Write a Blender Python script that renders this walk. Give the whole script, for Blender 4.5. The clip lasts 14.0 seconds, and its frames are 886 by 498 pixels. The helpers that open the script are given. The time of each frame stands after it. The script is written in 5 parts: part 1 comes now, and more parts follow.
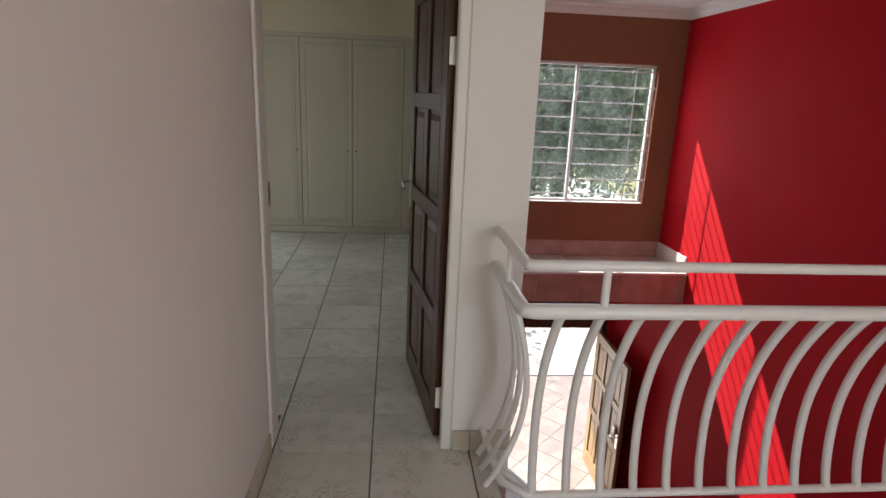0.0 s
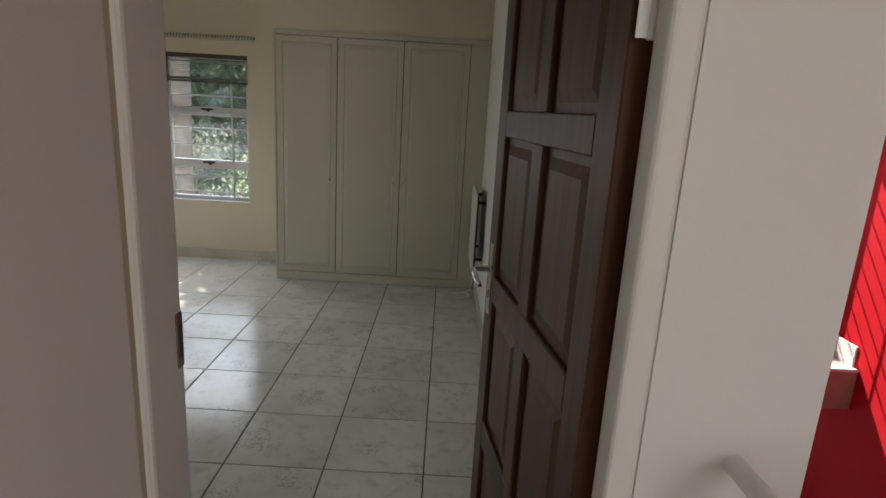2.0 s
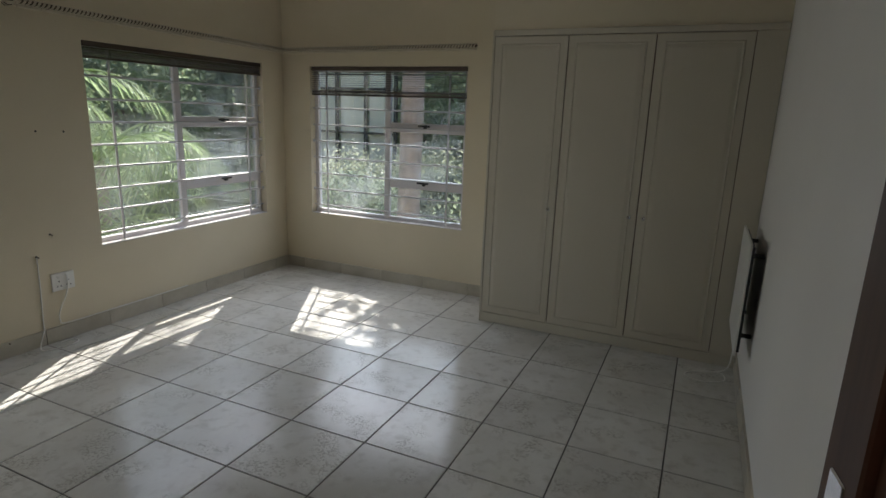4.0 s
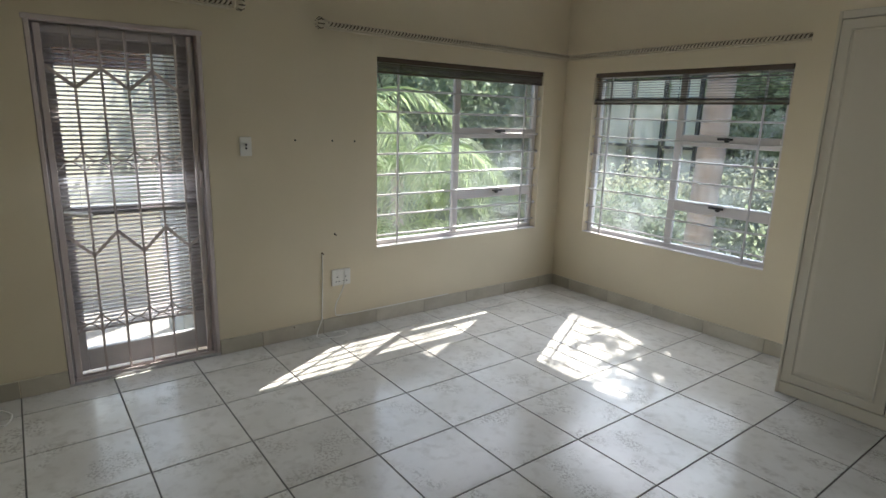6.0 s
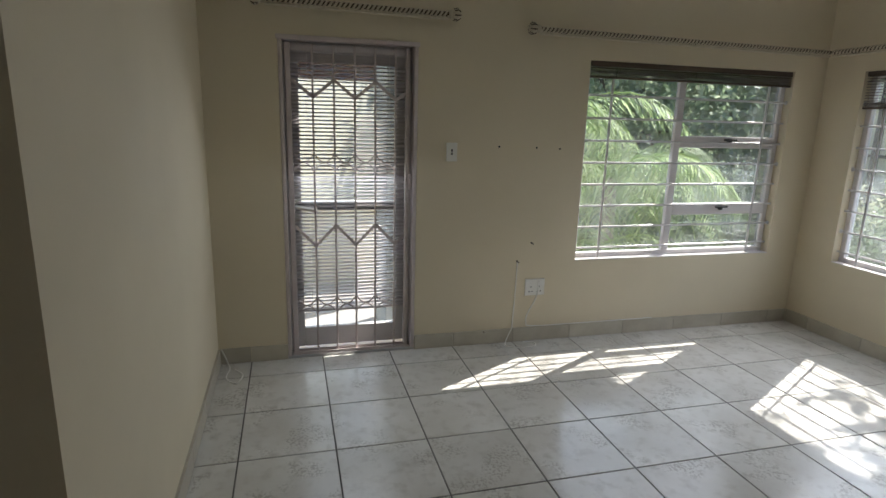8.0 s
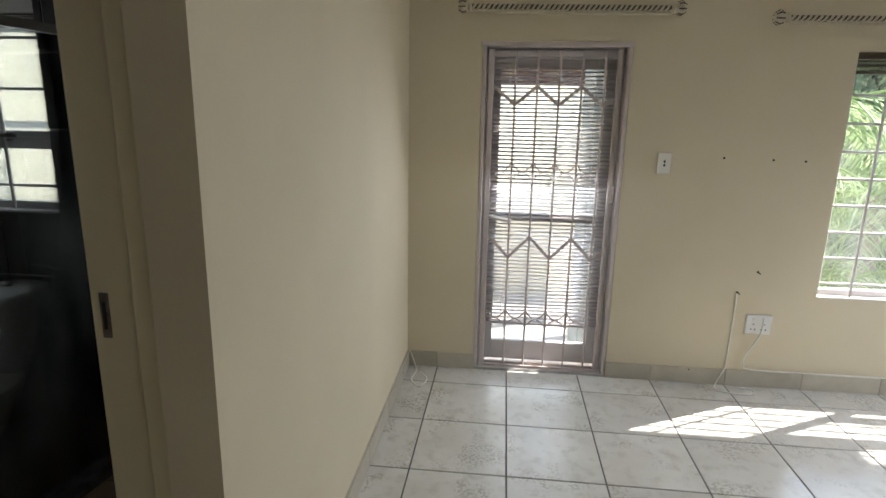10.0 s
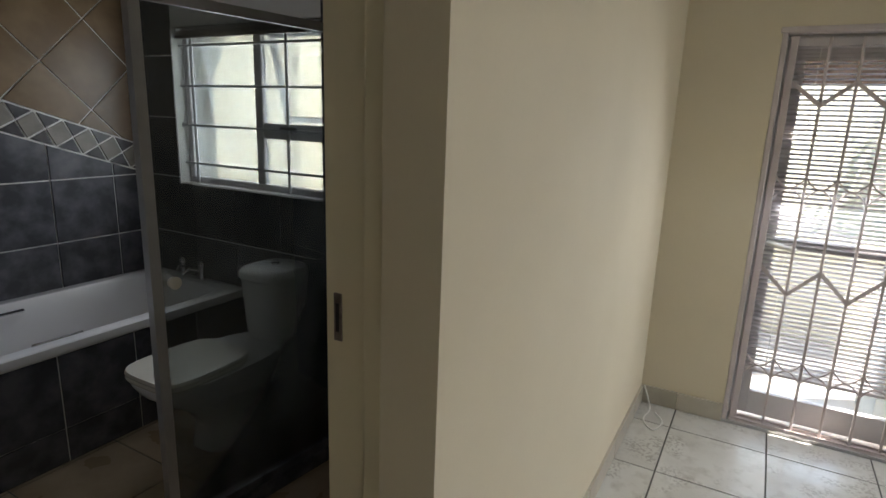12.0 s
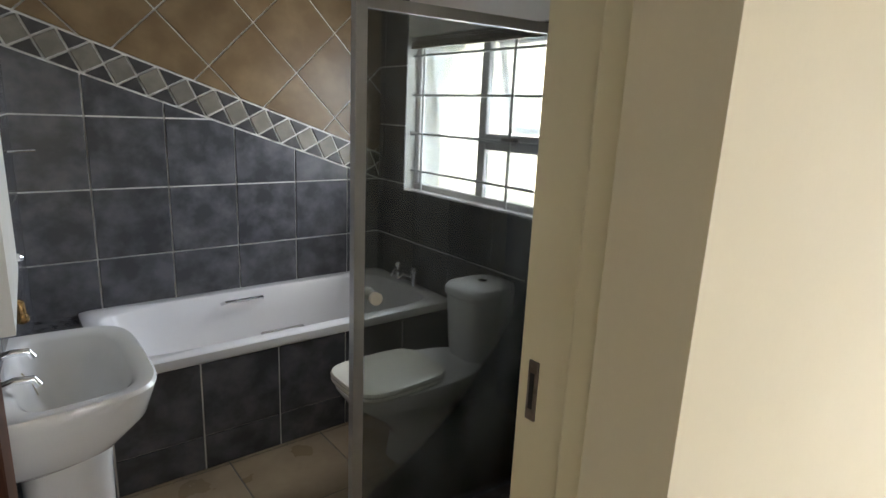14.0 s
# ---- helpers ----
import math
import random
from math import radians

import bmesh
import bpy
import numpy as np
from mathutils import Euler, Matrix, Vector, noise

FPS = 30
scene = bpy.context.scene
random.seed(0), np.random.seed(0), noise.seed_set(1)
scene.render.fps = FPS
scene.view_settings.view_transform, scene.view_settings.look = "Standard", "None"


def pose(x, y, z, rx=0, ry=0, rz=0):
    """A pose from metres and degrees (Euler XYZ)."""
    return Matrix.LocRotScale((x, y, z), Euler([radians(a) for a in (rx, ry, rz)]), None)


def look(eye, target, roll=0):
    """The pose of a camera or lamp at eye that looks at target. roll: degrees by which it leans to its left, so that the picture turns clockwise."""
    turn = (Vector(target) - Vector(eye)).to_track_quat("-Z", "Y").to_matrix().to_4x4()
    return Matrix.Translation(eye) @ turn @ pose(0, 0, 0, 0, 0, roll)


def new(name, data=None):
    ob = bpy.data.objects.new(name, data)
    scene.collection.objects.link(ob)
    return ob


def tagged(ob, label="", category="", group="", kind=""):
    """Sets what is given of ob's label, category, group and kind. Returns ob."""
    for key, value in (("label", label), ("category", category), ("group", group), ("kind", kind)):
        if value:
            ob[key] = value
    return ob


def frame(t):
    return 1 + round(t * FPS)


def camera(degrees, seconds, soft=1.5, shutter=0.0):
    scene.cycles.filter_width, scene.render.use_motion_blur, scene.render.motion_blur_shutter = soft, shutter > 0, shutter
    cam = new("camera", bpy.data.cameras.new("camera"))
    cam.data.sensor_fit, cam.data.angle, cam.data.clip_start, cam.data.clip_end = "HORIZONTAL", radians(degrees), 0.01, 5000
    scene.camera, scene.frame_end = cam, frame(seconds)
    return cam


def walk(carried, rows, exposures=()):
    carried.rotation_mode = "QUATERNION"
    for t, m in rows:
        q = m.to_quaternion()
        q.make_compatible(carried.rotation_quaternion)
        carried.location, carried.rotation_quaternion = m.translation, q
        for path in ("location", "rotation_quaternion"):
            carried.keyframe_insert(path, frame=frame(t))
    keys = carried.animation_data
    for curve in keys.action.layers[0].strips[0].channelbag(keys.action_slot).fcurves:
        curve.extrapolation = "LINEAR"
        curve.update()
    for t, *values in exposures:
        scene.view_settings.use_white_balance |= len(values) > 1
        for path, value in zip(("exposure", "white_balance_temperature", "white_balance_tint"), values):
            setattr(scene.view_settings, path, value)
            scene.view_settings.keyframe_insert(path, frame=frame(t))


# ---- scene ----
cam = camera(75.8, 14.0)
PATH = [
    (0, (-0.182, -0.024, 1.529), (0.001, 1.897, 1.005), 2.4),
    (0.5, (-0.175, 0.343, 1.544), (-0.027, 2.273, 1.038), 2.6),
    (1, (-0.175, 0.697, 1.536), (-0.06, 2.634, 1.048), 3.1),
    (1.5, (-0.193, 1.058, 1.534), (-0.134, 2.999, 1.054), 3.1),
    (2, (-0.231, 1.386, 1.526), (-0.222, 3.328, 1.05), 3.3),
    (2.2, (-0.243, 1.512, 1.519), (-0.26, 3.454, 1.042), 3.2),
    (4.3, (-0.258, 2.439, 1.521), (-1.191, 4.146, 1.057), 2.0),
    (4.5, (-0.291, 2.495, 1.526), (-1.306, 4.154, 1.061), 2.0),
    (5, (-0.359, 2.612, 1.52), (-1.58, 4.127, 1.058), 1.9),
    (5.5, (-0.391, 2.686, 1.511), (-1.789, 4.041, 1.053), 1.8),
    (6, (-0.398, 2.78, 1.505), (-1.952, 3.954, 1.053), 1.6),
    (6.5, (-0.411, 2.843, 1.509), (-2.076, 3.855, 1.057), 1.8),
    (7, (-0.423, 2.879, 1.508), (-2.184, 3.711, 1.055), 1.8),
    (7.2, (-0.429, 2.884, 1.503), (-2.217, 3.656, 1.051), 2.0),
    (9.3, (-0.519, 3.009, 1.521), (-2.465, 3.085, 1.069), 0.8),
    (9.5, (-0.558, 2.989, 1.524), (-2.506, 3.004, 1.068), 1.1),
    (10, (-0.611, 3.033, 1.529), (-2.548, 2.832, 1.075), 1.1),
    (10.5, (-0.65, 3.068, 1.526), (-2.55, 2.636, 1.076), 1.0),
    (11, (-0.686, 3.055, 1.524), (-2.532, 2.433, 1.073), 1.2),
    (11.5, (-0.713, 3.031, 1.517), (-2.49, 2.226, 1.075), 1.1),
    (12, (-0.832, 2.909, 1.506), (-2.532, 1.962, 1.046), 2.0),
    (12.5, (-0.931, 2.829, 1.485), (-2.529, 1.716, 1.029), 1.7),
    (13, (-0.993, 2.779, 1.498), (-2.477, 1.519, 1.038), 1.9),
    (13.5, (-1.004, 2.777, 1.527), (-2.359, 1.381, 1.059), 2.4),
    (14, (-1.041, 2.752, 1.523), (-2.259, 1.236, 1.057), 2.6),
]
EXPOSURES = [(0, 1.4, 6500, 10), (1.0, 1.6, 6600, 11), (2.2, 1.1, 6600, 11), (4.3, 0.68, 6350, 12), (5, 1.05, 6350, 12), (6, 1.28, 6350, 12), (7, 1.0, 6350, 12),
             (9.5, 1.7, 6450, 13), (10.5, 2.12, 6500, 13), (12, 2.1, 6550, 14), (13, 2.72, 6600, 14), (14, 3.4, 6650, 14)]
walk(cam, [(t, look(eye, target, roll)) for t, eye, target, roll in PATH], EXPOSURES)

# ---- daylight ----
world = bpy.data.worlds.new("sky")
scene.world = world
world.use_nodes = True
wn = world.node_tree
sky = wn.nodes.new("ShaderNodeTexSky")
sky.sky_type, sky.sun_disc = "NISHITA", False
SUN_WAY = Vector((-0.48, 0.88, 1.0)).normalized()
sky.sun_elevation = math.asin(SUN_WAY.z)
sky.sun_rotation = math.atan2(SUN_WAY.x, SUN_WAY.y)
wn.nodes["Background"].inputs[1].default_value = 0.15
wn.links.new(sky.outputs[0], wn.nodes["Background"].inputs[0])
sun = new("sun", bpy.data.lights.new("sun", "SUN"))
sun.data.energy, sun.data.angle, sun.data.color = 5.0, radians(0.42), (1.0, 0.95, 0.87)
sun.matrix_world = look(SUN_WAY * 30, (0, 0, 0))


def window_light(name, eye, target, w, h, watts, colour=(0.84, 0.92, 1.0), spread=180):
    la = bpy.data.lights.new(name, "AREA")
    la.shape, la.size, la.size_y, la.energy, la.color = "RECTANGLE", w, h, watts, colour
    la.spread = radians(spread)
    ob = new(name, la)
    ob.matrix_world = look(eye, target)
    return ob


window_light("sky_light_west", (-4.07, 5.62, 1.2), (-2.6, 5.4, 0.0), 1.4, 1.1, 3.0, (0.86, 0.91, 1.0), 125)
window_light("sky_light_north", (-2.83, 6.89, 1.15), (-2.7, 5.2, -0.3), 1.4, 1.1, 5.8, (0.86, 0.91, 1.0), 125)
window_light("sky_light_balcony", (-4.11, 3.28, 1.0), (-2.8, 3.28, 0.0), 0.6, 1.7, 3.2)
window_light("sky_light_stair", (1.8, 5.82, 1.2), (1.0, 0, 0.6), 1.2, 1.3, 6)
window_light("sky_light_hall", (1.75, 6.8, -2.0), (1.7, 0, -2.0), 1.1, 1.8, 5)
window_light("sky_light_landing", (1.0, -2.7, 1.5), (-0.69, 1.0, 1.0), 1.2, 1.1, 18, (0.97, 0.98, 0.96))
window_light("sky_light_bathroom", (-3.12, 0.5, 1.48), (0, 0.5, 1.0), 0.9, 0.75, 2.5)

# ---- materials ----


def nodes_of(name):
    m = bpy.data.materials.new(name)
    m.use_nodes = True
    return m, m.node_tree.nodes, m.node_tree.links, m.node_tree.nodes["Principled BSDF"]


def surface(name, c1, c2, rough=0.6, metal=0.0, big=1.5, fine=60.0, bump=0.15, dist=0.002, spots=None, vary=0.0, rough2=None, stretch=(1, 1, 1), sharp=(0.35, 0.65), spec=0.5):
    """Two tones mixed by a large and a fine noise, with fine relief; vary: change from piece to piece."""
    m, n, l, p = nodes_of(name)
    co = n.new("ShaderNodeTexCoord")
    mp = n.new("ShaderNodeMapping")
    mp.inputs["Scale"].default_value = stretch
    l.new(co.outputs["Object"], mp.inputs[0])
    vec = mp.outputs[0]
    if vary:
        info = n.new("ShaderNodeObjectInfo")
        sc = n.new("ShaderNodeVectorMath")
        sc.operation = "MULTIPLY_ADD"
        l.new(info.outputs["Random"], sc.inputs[0])
        sc.inputs[1].default_value = (17, 31, 11)
        l.new(vec, sc.inputs[2])
        vec = sc.outputs[0]
    nb = n.new("ShaderNodeTexNoise")
    nb.inputs["Scale"].default_value, nb.inputs["Detail"].default_value = big, 6
    nf = n.new("ShaderNodeTexNoise")
    nf.inputs["Scale"].default_value, nf.inputs["Detail"].default_value = fine, 4
    l.new(vec, nb.inputs["Vector"])
    l.new(vec, nf.inputs["Vector"])
    add = n.new("ShaderNodeMath")
    add.operation = "MULTIPLY_ADD"
    l.new(nf.outputs[0], add.inputs[0])
    add.inputs[1].default_value = 0.15
    l.new(nb.outputs[0], add.inputs[2])
    mr = n.new("ShaderNodeMapRange")
    mr.inputs[1].default_value, mr.inputs[2].default_value = sharp[0] + 0.12, sharp[1] + 0.12
    l.new(add.outputs[0], mr.inputs[0])
    mix = n.new("ShaderNodeMix")
    mix.data_type = "RGBA"
    mix.inputs[6].default_value, mix.inputs[7].default_value = (*c1, 1), (*c2, 1)
    l.new(mr.outputs[0], mix.inputs[0])
    col = mix.outputs[2]
    if spots:
        ns = n.new("ShaderNodeTexNoise")
        ns.inputs["Scale"].default_value, ns.inputs["Detail"].default_value = spots[1], 8
        l.new(vec, ns.inputs["Vector"])
        ms = n.new("ShaderNodeMapRange")
        ms.inputs[1].default_value, ms.inputs[2].default_value = spots[2], spots[2] + (spots[3] if len(spots) > 3 else 0.06)
        l.new(ns.outputs[0], ms.inputs[0])
        m2 = n.new("ShaderNodeMix")
        m2.data_type = "RGBA"
        l.new(ms.outputs[0], m2.inputs[0])
        l.new(col, m2.inputs[6])
        m2.inputs[7].default_value = (*spots[0], 1)
        col = m2.outputs[2]
    if vary:
        hs = n.new("ShaderNodeHueSaturation")
        mv = n.new("ShaderNodeMapRange")
        mv.inputs[3].default_value, mv.inputs[4].default_value = 1 - vary, 1 + vary
        l.new(info.outputs["Random"], mv.inputs[0])
        l.new(mv.outputs[0], hs.inputs["Value"])
        l.new(col, hs.inputs["Color"])
        col = hs.outputs[0]
    l.new(col, p.inputs["Base Color"])
    p.inputs["Metallic"].default_value = metal
    p.inputs["Specular IOR Level"].default_value = spec
    if rough2 is None:
        p.inputs["Roughness"].default_value = rough
    else:
        rr = n.new("ShaderNodeMapRange")
        rr.inputs[3].default_value, rr.inputs[4].default_value = rough, rough2
        l.new(nb.outputs[0], rr.inputs[0])
        l.new(rr.outputs[0], p.inputs["Roughness"])
    if bump:
        b = n.new("ShaderNodeBump")
        b.inputs["Strength"].default_value, b.inputs["Distance"].default_value = bump, dist
        l.new(add.outputs[0], b.inputs["Height"])
        l.new(b.outputs[0], p.inputs["Normal"])
    return m


def wood(name, c1, c2, rough=0.4, along=(1, 1, 0.08), scale=28):
    m = surface(name, c1, c2, rough, 0, scale, 130, 0.25, 0.001, stretch=along, sharp=(0.3, 0.7), spec=0.3)
    return m


def pane_glass(name, tint=(1, 1, 1), gloss=0.6, dirt=0.0, film="ShaderNodeBsdfTranslucent"):
    m, n, l, p = nodes_of(name)
    n.remove(p)
    out = n["Material Output"]
    tr, gl, mx, fr = (n.new(k) for k in ("ShaderNodeBsdfTransparent", "ShaderNodeBsdfGlossy", "ShaderNodeMixShader", "ShaderNodeFresnel"))
    tr.inputs[0].default_value = (*tint, 1)
    gl.inputs["Roughness"].default_value = 0.02
    fr.inputs[0].default_value = 1.45
    sc = n.new("ShaderNodeMath")
    sc.operation = "MULTIPLY"
    sc.inputs[1].default_value = gloss
    l.new(fr.outputs[0], sc.inputs[0])
    l.new(sc.outputs[0], mx.inputs[0])
    l.new(tr.outputs[0], mx.inputs[1])
    l.new(gl.outputs[0], mx.inputs[2])
    last = mx
    if dirt:
        df, m3, nz, mr = (n.new(k) for k in (film, "ShaderNodeMixShader", "ShaderNodeTexNoise", "ShaderNodeMapRange"))
        df.inputs[0].default_value = (0.68, 0.72, 0.70, 1)
        nz.inputs["Scale"].default_value = 3.0
        mr.inputs[1].default_value, mr.inputs[2].default_value, mr.inputs[4].default_value = 0.35, 0.8, dirt
        l.new(nz.outputs[0], mr.inputs[0])
        l.new(mr.outputs[0], m3.inputs[0])
        l.new(mx.outputs[0], m3.inputs[1])
        l.new(df.outputs[0], m3.inputs[2])
        last = m3
    l.new(last.outputs[0], out.inputs[0])
    return m


def leaf_mat(name, c1, c2, through_light=0.35):
    m, n, l, p = nodes_of(name)
    geo, mix = n.new("ShaderNodeNewGeometry"), n.new("ShaderNodeMix")
    mix.data_type = "RGBA"
    mix.inputs[6].default_value, mix.inputs[7].default_value = (*c1, 1), (*c2, 1)
    l.new(geo.outputs["Random Per Island"], mix.inputs[0])
    l.new(mix.outputs[2], p.inputs["Base Color"])
    p.inputs["Roughness"].default_value = 0.45
    t, ms = n.new("ShaderNodeBsdfTranslucent"), n.new("ShaderNodeMixShader")
    l.new(mix.outputs[2], t.inputs[0])
    ms.inputs[0].default_value = through_light
    l.new(p.outputs[0], ms.inputs[1])
    l.new(t.outputs[0], ms.inputs[2])
    l.new(ms.outputs[0], n["Material Output"].inputs[0])
    return m


def pitted(m, tone=(0.36, 0.34, 0.29)):
    """Small dark pits gathered in patches, as in a rustic glazed tile."""
    n, l = m.node_tree.nodes, m.node_tree.links
    p = n["Principled BSDF"]
    col = p.inputs["Base Color"].links[0].from_socket
    vec = [k for k in n if k.bl_idname == "ShaderNodeTexNoise"][0].inputs["Vector"].links[0].from_socket
    patch, fine = n.new("ShaderNodeTexNoise"), n.new("ShaderNodeTexNoise")
    patch.inputs["Scale"].default_value, patch.inputs["Detail"].default_value = 5.5, 3
    fine.inputs["Scale"].default_value, fine.inputs["Detail"].default_value = 75, 3
    a, b, mul, mix = n.new("ShaderNodeMapRange"), n.new("ShaderNodeMapRange"), n.new("ShaderNodeMath"), n.new("ShaderNodeMix")
    a.inputs[1].default_value, a.inputs[2].default_value = 0.53, 0.63
    b.inputs[1].default_value, b.inputs[2].default_value = 0.50, 0.58
    mul.operation = "MULTIPLY"
    mix.data_type = "RGBA"
    mix.inputs[7].default_value = (*tone, 1)
    for q, r in ((patch, a), (fine, b)):
        l.new(vec, q.inputs["Vector"])
        l.new(q.outputs[0], r.inputs[0])
    l.new(a.outputs[0], mul.inputs[0])
    l.new(b.outputs[0], mul.inputs[1])
    half = n.new("ShaderNodeMath")
    half.operation = "MULTIPLY"
    half.inputs[1].default_value = 0.6
    l.new(mul.outputs[0], half.inputs[0])
    l.new(half.outputs[0], mix.inputs[0])
    l.new(col, mix.inputs[6])
    l.new(mix.outputs[2], p.inputs["Base Color"])
    old = [k for k in n if k.bl_idname == "ShaderNodeBump"][0]
    pit = n.new("ShaderNodeBump")
    pit.invert = True
    pit.inputs["Strength"].default_value, pit.inputs["Distance"].default_value = 0.5, 0.0012
    l.new(mul.outputs[0], pit.inputs["Height"])
    l.new(old.outputs[0], pit.inputs["Normal"])
    l.new(pit.outputs[0], p.inputs["Normal"])


PLASTER = surface("cream_plaster", (0.668, 0.593, 0.438), (0.713, 0.635, 0.473), 0.8, 0, 1.2, 90, 0.12, 0.0015, rough2=0.65, spec=0.3)
WHITE_WALL = surface("white_plaster", (0.78, 0.757, 0.715), (0.82, 0.80, 0.76), 0.75, 0, 1.0, 90, 0.12, 0.0015, rough2=0.6)
RED = surface("red_paint", (0.46, 0.003, 0.010), (0.51, 0.005, 0.014), 0.8, 0, 0.9, 80, 0.12, 0.0015, spec=0.2)
BROWN = surface("brown_paint", (0.235, 0.092, 0.05), (0.27, 0.11, 0.06), 0.75, 0, 0.9, 80, 0.12, 0.0015, spec=0.25)
CEIL = surface("ceiling_white", (0.80, 0.79, 0.76), (0.84, 0.83, 0.8), 0.8, 0, 1.0, 70, 0.08, 0.001)
# outside plaster with its shade put into the colour, for the balcony pillar
SHADEPL = surface("shaded_plaster", (0.25, 0.27, 0.28), (0.31, 0.33, 0.34), 0.85, 0, 1.5, 60, 0.12, 0.002)
EXT = surface("outside_plaster", (0.76, 0.71, 0.56), (0.81, 0.76, 0.61), 0.85, 0, 1.5, 60, 0.12, 0.002)
TILE = surface("floor_tile_glaze", (0.60, 0.585, 0.535), (0.70, 0.69, 0.645), 0.10, 0, 3.2, 30, 0.10, 0.0014, spots=((0.52, 0.50, 0.45), 16.0, 0.52, 0.24), vary=0.06, rough2=0.27, sharp=(0.32, 0.66))
pitted(TILE)
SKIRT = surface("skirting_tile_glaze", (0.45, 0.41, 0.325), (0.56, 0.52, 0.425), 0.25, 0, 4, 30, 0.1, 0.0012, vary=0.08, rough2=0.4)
GROUT = surface("grey_grout", (0.10, 0.095, 0.085), (0.15, 0.14, 0.125), 0.9, 0, 12, 90, 0.4)
SLATE = surface("slate_blue_tile", (0.062, 0.062, 0.067), (0.134, 0.132, 0.141), 0.18, 0, 9, 40, 0.08, 0.001, vary=0.10, rough2=0.3)
TAN = surface("ochre_tile", (0.155, 0.097, 0.046), (0.225, 0.15, 0.076), 0.25, 0, 6, 30, 0.08, 0.001, vary=0.08, rough2=0.38)
MOSAIC = surface("grey_mosaic_tile", (0.17, 0.15, 0.12), (0.25, 0.225, 0.185), 0.35, 0, 12, 60, 0.1, 0.001, vary=0.1)
MOSAIC_DARK = surface("dark_mosaic_tile", (0.045, 0.042, 0.042), (0.075, 0.07, 0.068), 0.3, 0, 12, 60, 0.1, 0.001, vary=0.1)
WGROUT = surface("white_grout", (0.74, 0.72, 0.68), (0.82, 0.80, 0.76), 0.9, 0, 20, 90, 0.3)
BATHFLOORTILE = surface("tan_floor_tile", (0.27, 0.20, 0.125), (0.37, 0.285, 0.185), 0.22, 0, 4, 30, 0.08, 0.001, vary=0.06, rough2=0.35)
PALETILE = surface("pale_pink_tile", (0.50, 0.42, 0.38), (0.62, 0.54, 0.49), 0.3, 0, 5, 30, 0.08, 0.001, vary=0.08, rough2=0.45)
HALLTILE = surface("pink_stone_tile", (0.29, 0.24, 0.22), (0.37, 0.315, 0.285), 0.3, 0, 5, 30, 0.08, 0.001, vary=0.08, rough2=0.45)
LEDGETILE = surface("terracotta_tile", (0.36, 0.20, 0.165), (0.46, 0.28, 0.235), 0.35, 0, 6, 30, 0.1, 0.001, vary=0.06, rough2=0.5)
DARKWOOD = wood("dark_stained_wood", (0.058, 0.021, 0.010), (0.11, 0.045, 0.023), 0.45)
DARKPANEL = wood("dark_panel_wood", (0.072, 0.029, 0.015), (0.125, 0.056, 0.030), 0.48)
PINE = wood("golden_wood", (0.33, 0.20, 0.085), (0.42, 0.27, 0.125), 0.4)
CUPBOARD = surface("cupboard_foil", (0.525, 0.483, 0.385), (0.565, 0.52, 0.417), 0.45, 0, 1.0, 40, 0.04, 0.0006)
FRAMEPAINT = surface("door_frame_paint", (0.75, 0.725, 0.665), (0.79, 0.765, 0.71), 0.45, 0, 3, 60, 0.15, 0.001)
RAILPAINT = surface("white_rail_enamel", (0.78, 0.76, 0.73), (0.83, 0.81, 0.78), 0.3, 0, 8, 70, 0.1, 0.0008, spots=((0.5, 0.46, 0.42), 30, 0.74))
WINPAINT = surface("window_frame_white", (0.66, 0.63, 0.625), (0.72, 0.69, 0.685), 0.4, 0, 5, 60, 0.08, 0.0008)
BARPAINT = surface("burglar_bar_white", (0.58, 0.57, 0.57), (0.65, 0.64, 0.64), 0.35, 0, 9, 60, 0.08, 0.0006)
GATEPAINT = surface("gate_pink_white", (0.56, 0.49, 0.475), (0.63, 0.56, 0.545), 0.4, 0, 9, 60, 0.1, 0.0006)
BLINDWOOD = wood("dark_blind_slat", (0.08, 0.061, 0.047), (0.135, 0.105, 0.082), 0.35, (0.1, 0.1, 1))
BLINDGREY = surface("grey_blind_slat", (0.62, 0.575, 0.57), (0.68, 0.635, 0.63), 0.45, 0, 4, 60, 0.05, 0.0005)
CERAMIC = surface("white_ceramic", (0.78, 0.77, 0.75), (0.82, 0.81, 0.79), 0.08, 0, 2, 30, 0.02, 0.0004)
ACRYLIC = surface("white_bath_acrylic", (0.76, 0.74, 0.73), (0.80, 0.785, 0.775), 0.14, 0, 3, 40, 0.03, 0.0004)
SEATPLASTIC = surface("cream_seat_plastic", (0.72, 0.68, 0.58), (0.76, 0.72, 0.62), 0.22, 0, 4, 40, 0.03, 0.0004)
PLASTIC = surface("white_plastic", (0.76, 0.75, 0.70), (0.80, 0.79, 0.74), 0.35, 0, 6, 60, 0.04, 0.0004)
CHROME = surface("chrome", (0.72, 0.72, 0.73), (0.80, 0.80, 0.81), 0.12, 1.0, 8, 60, 0.02, 0.0003)
ALU = surface("grey_aluminium", (0.55, 0.54, 0.54), (0.62, 0.61, 0.61), 0.38, 0.7, 8, 60, 0.04, 0.0004)
BRASS = surface("aged_brass", (0.50, 0.30, 0.12), (0.62, 0.40, 0.18), 0.25, 1.0, 20, 60, 0.05, 0.0004)
BLACK = surface("black_plastic", (0.012, 0.012, 0.012), (0.022, 0.021, 0.02), 0.4, 0, 8, 60, 0.05, 0.0004)
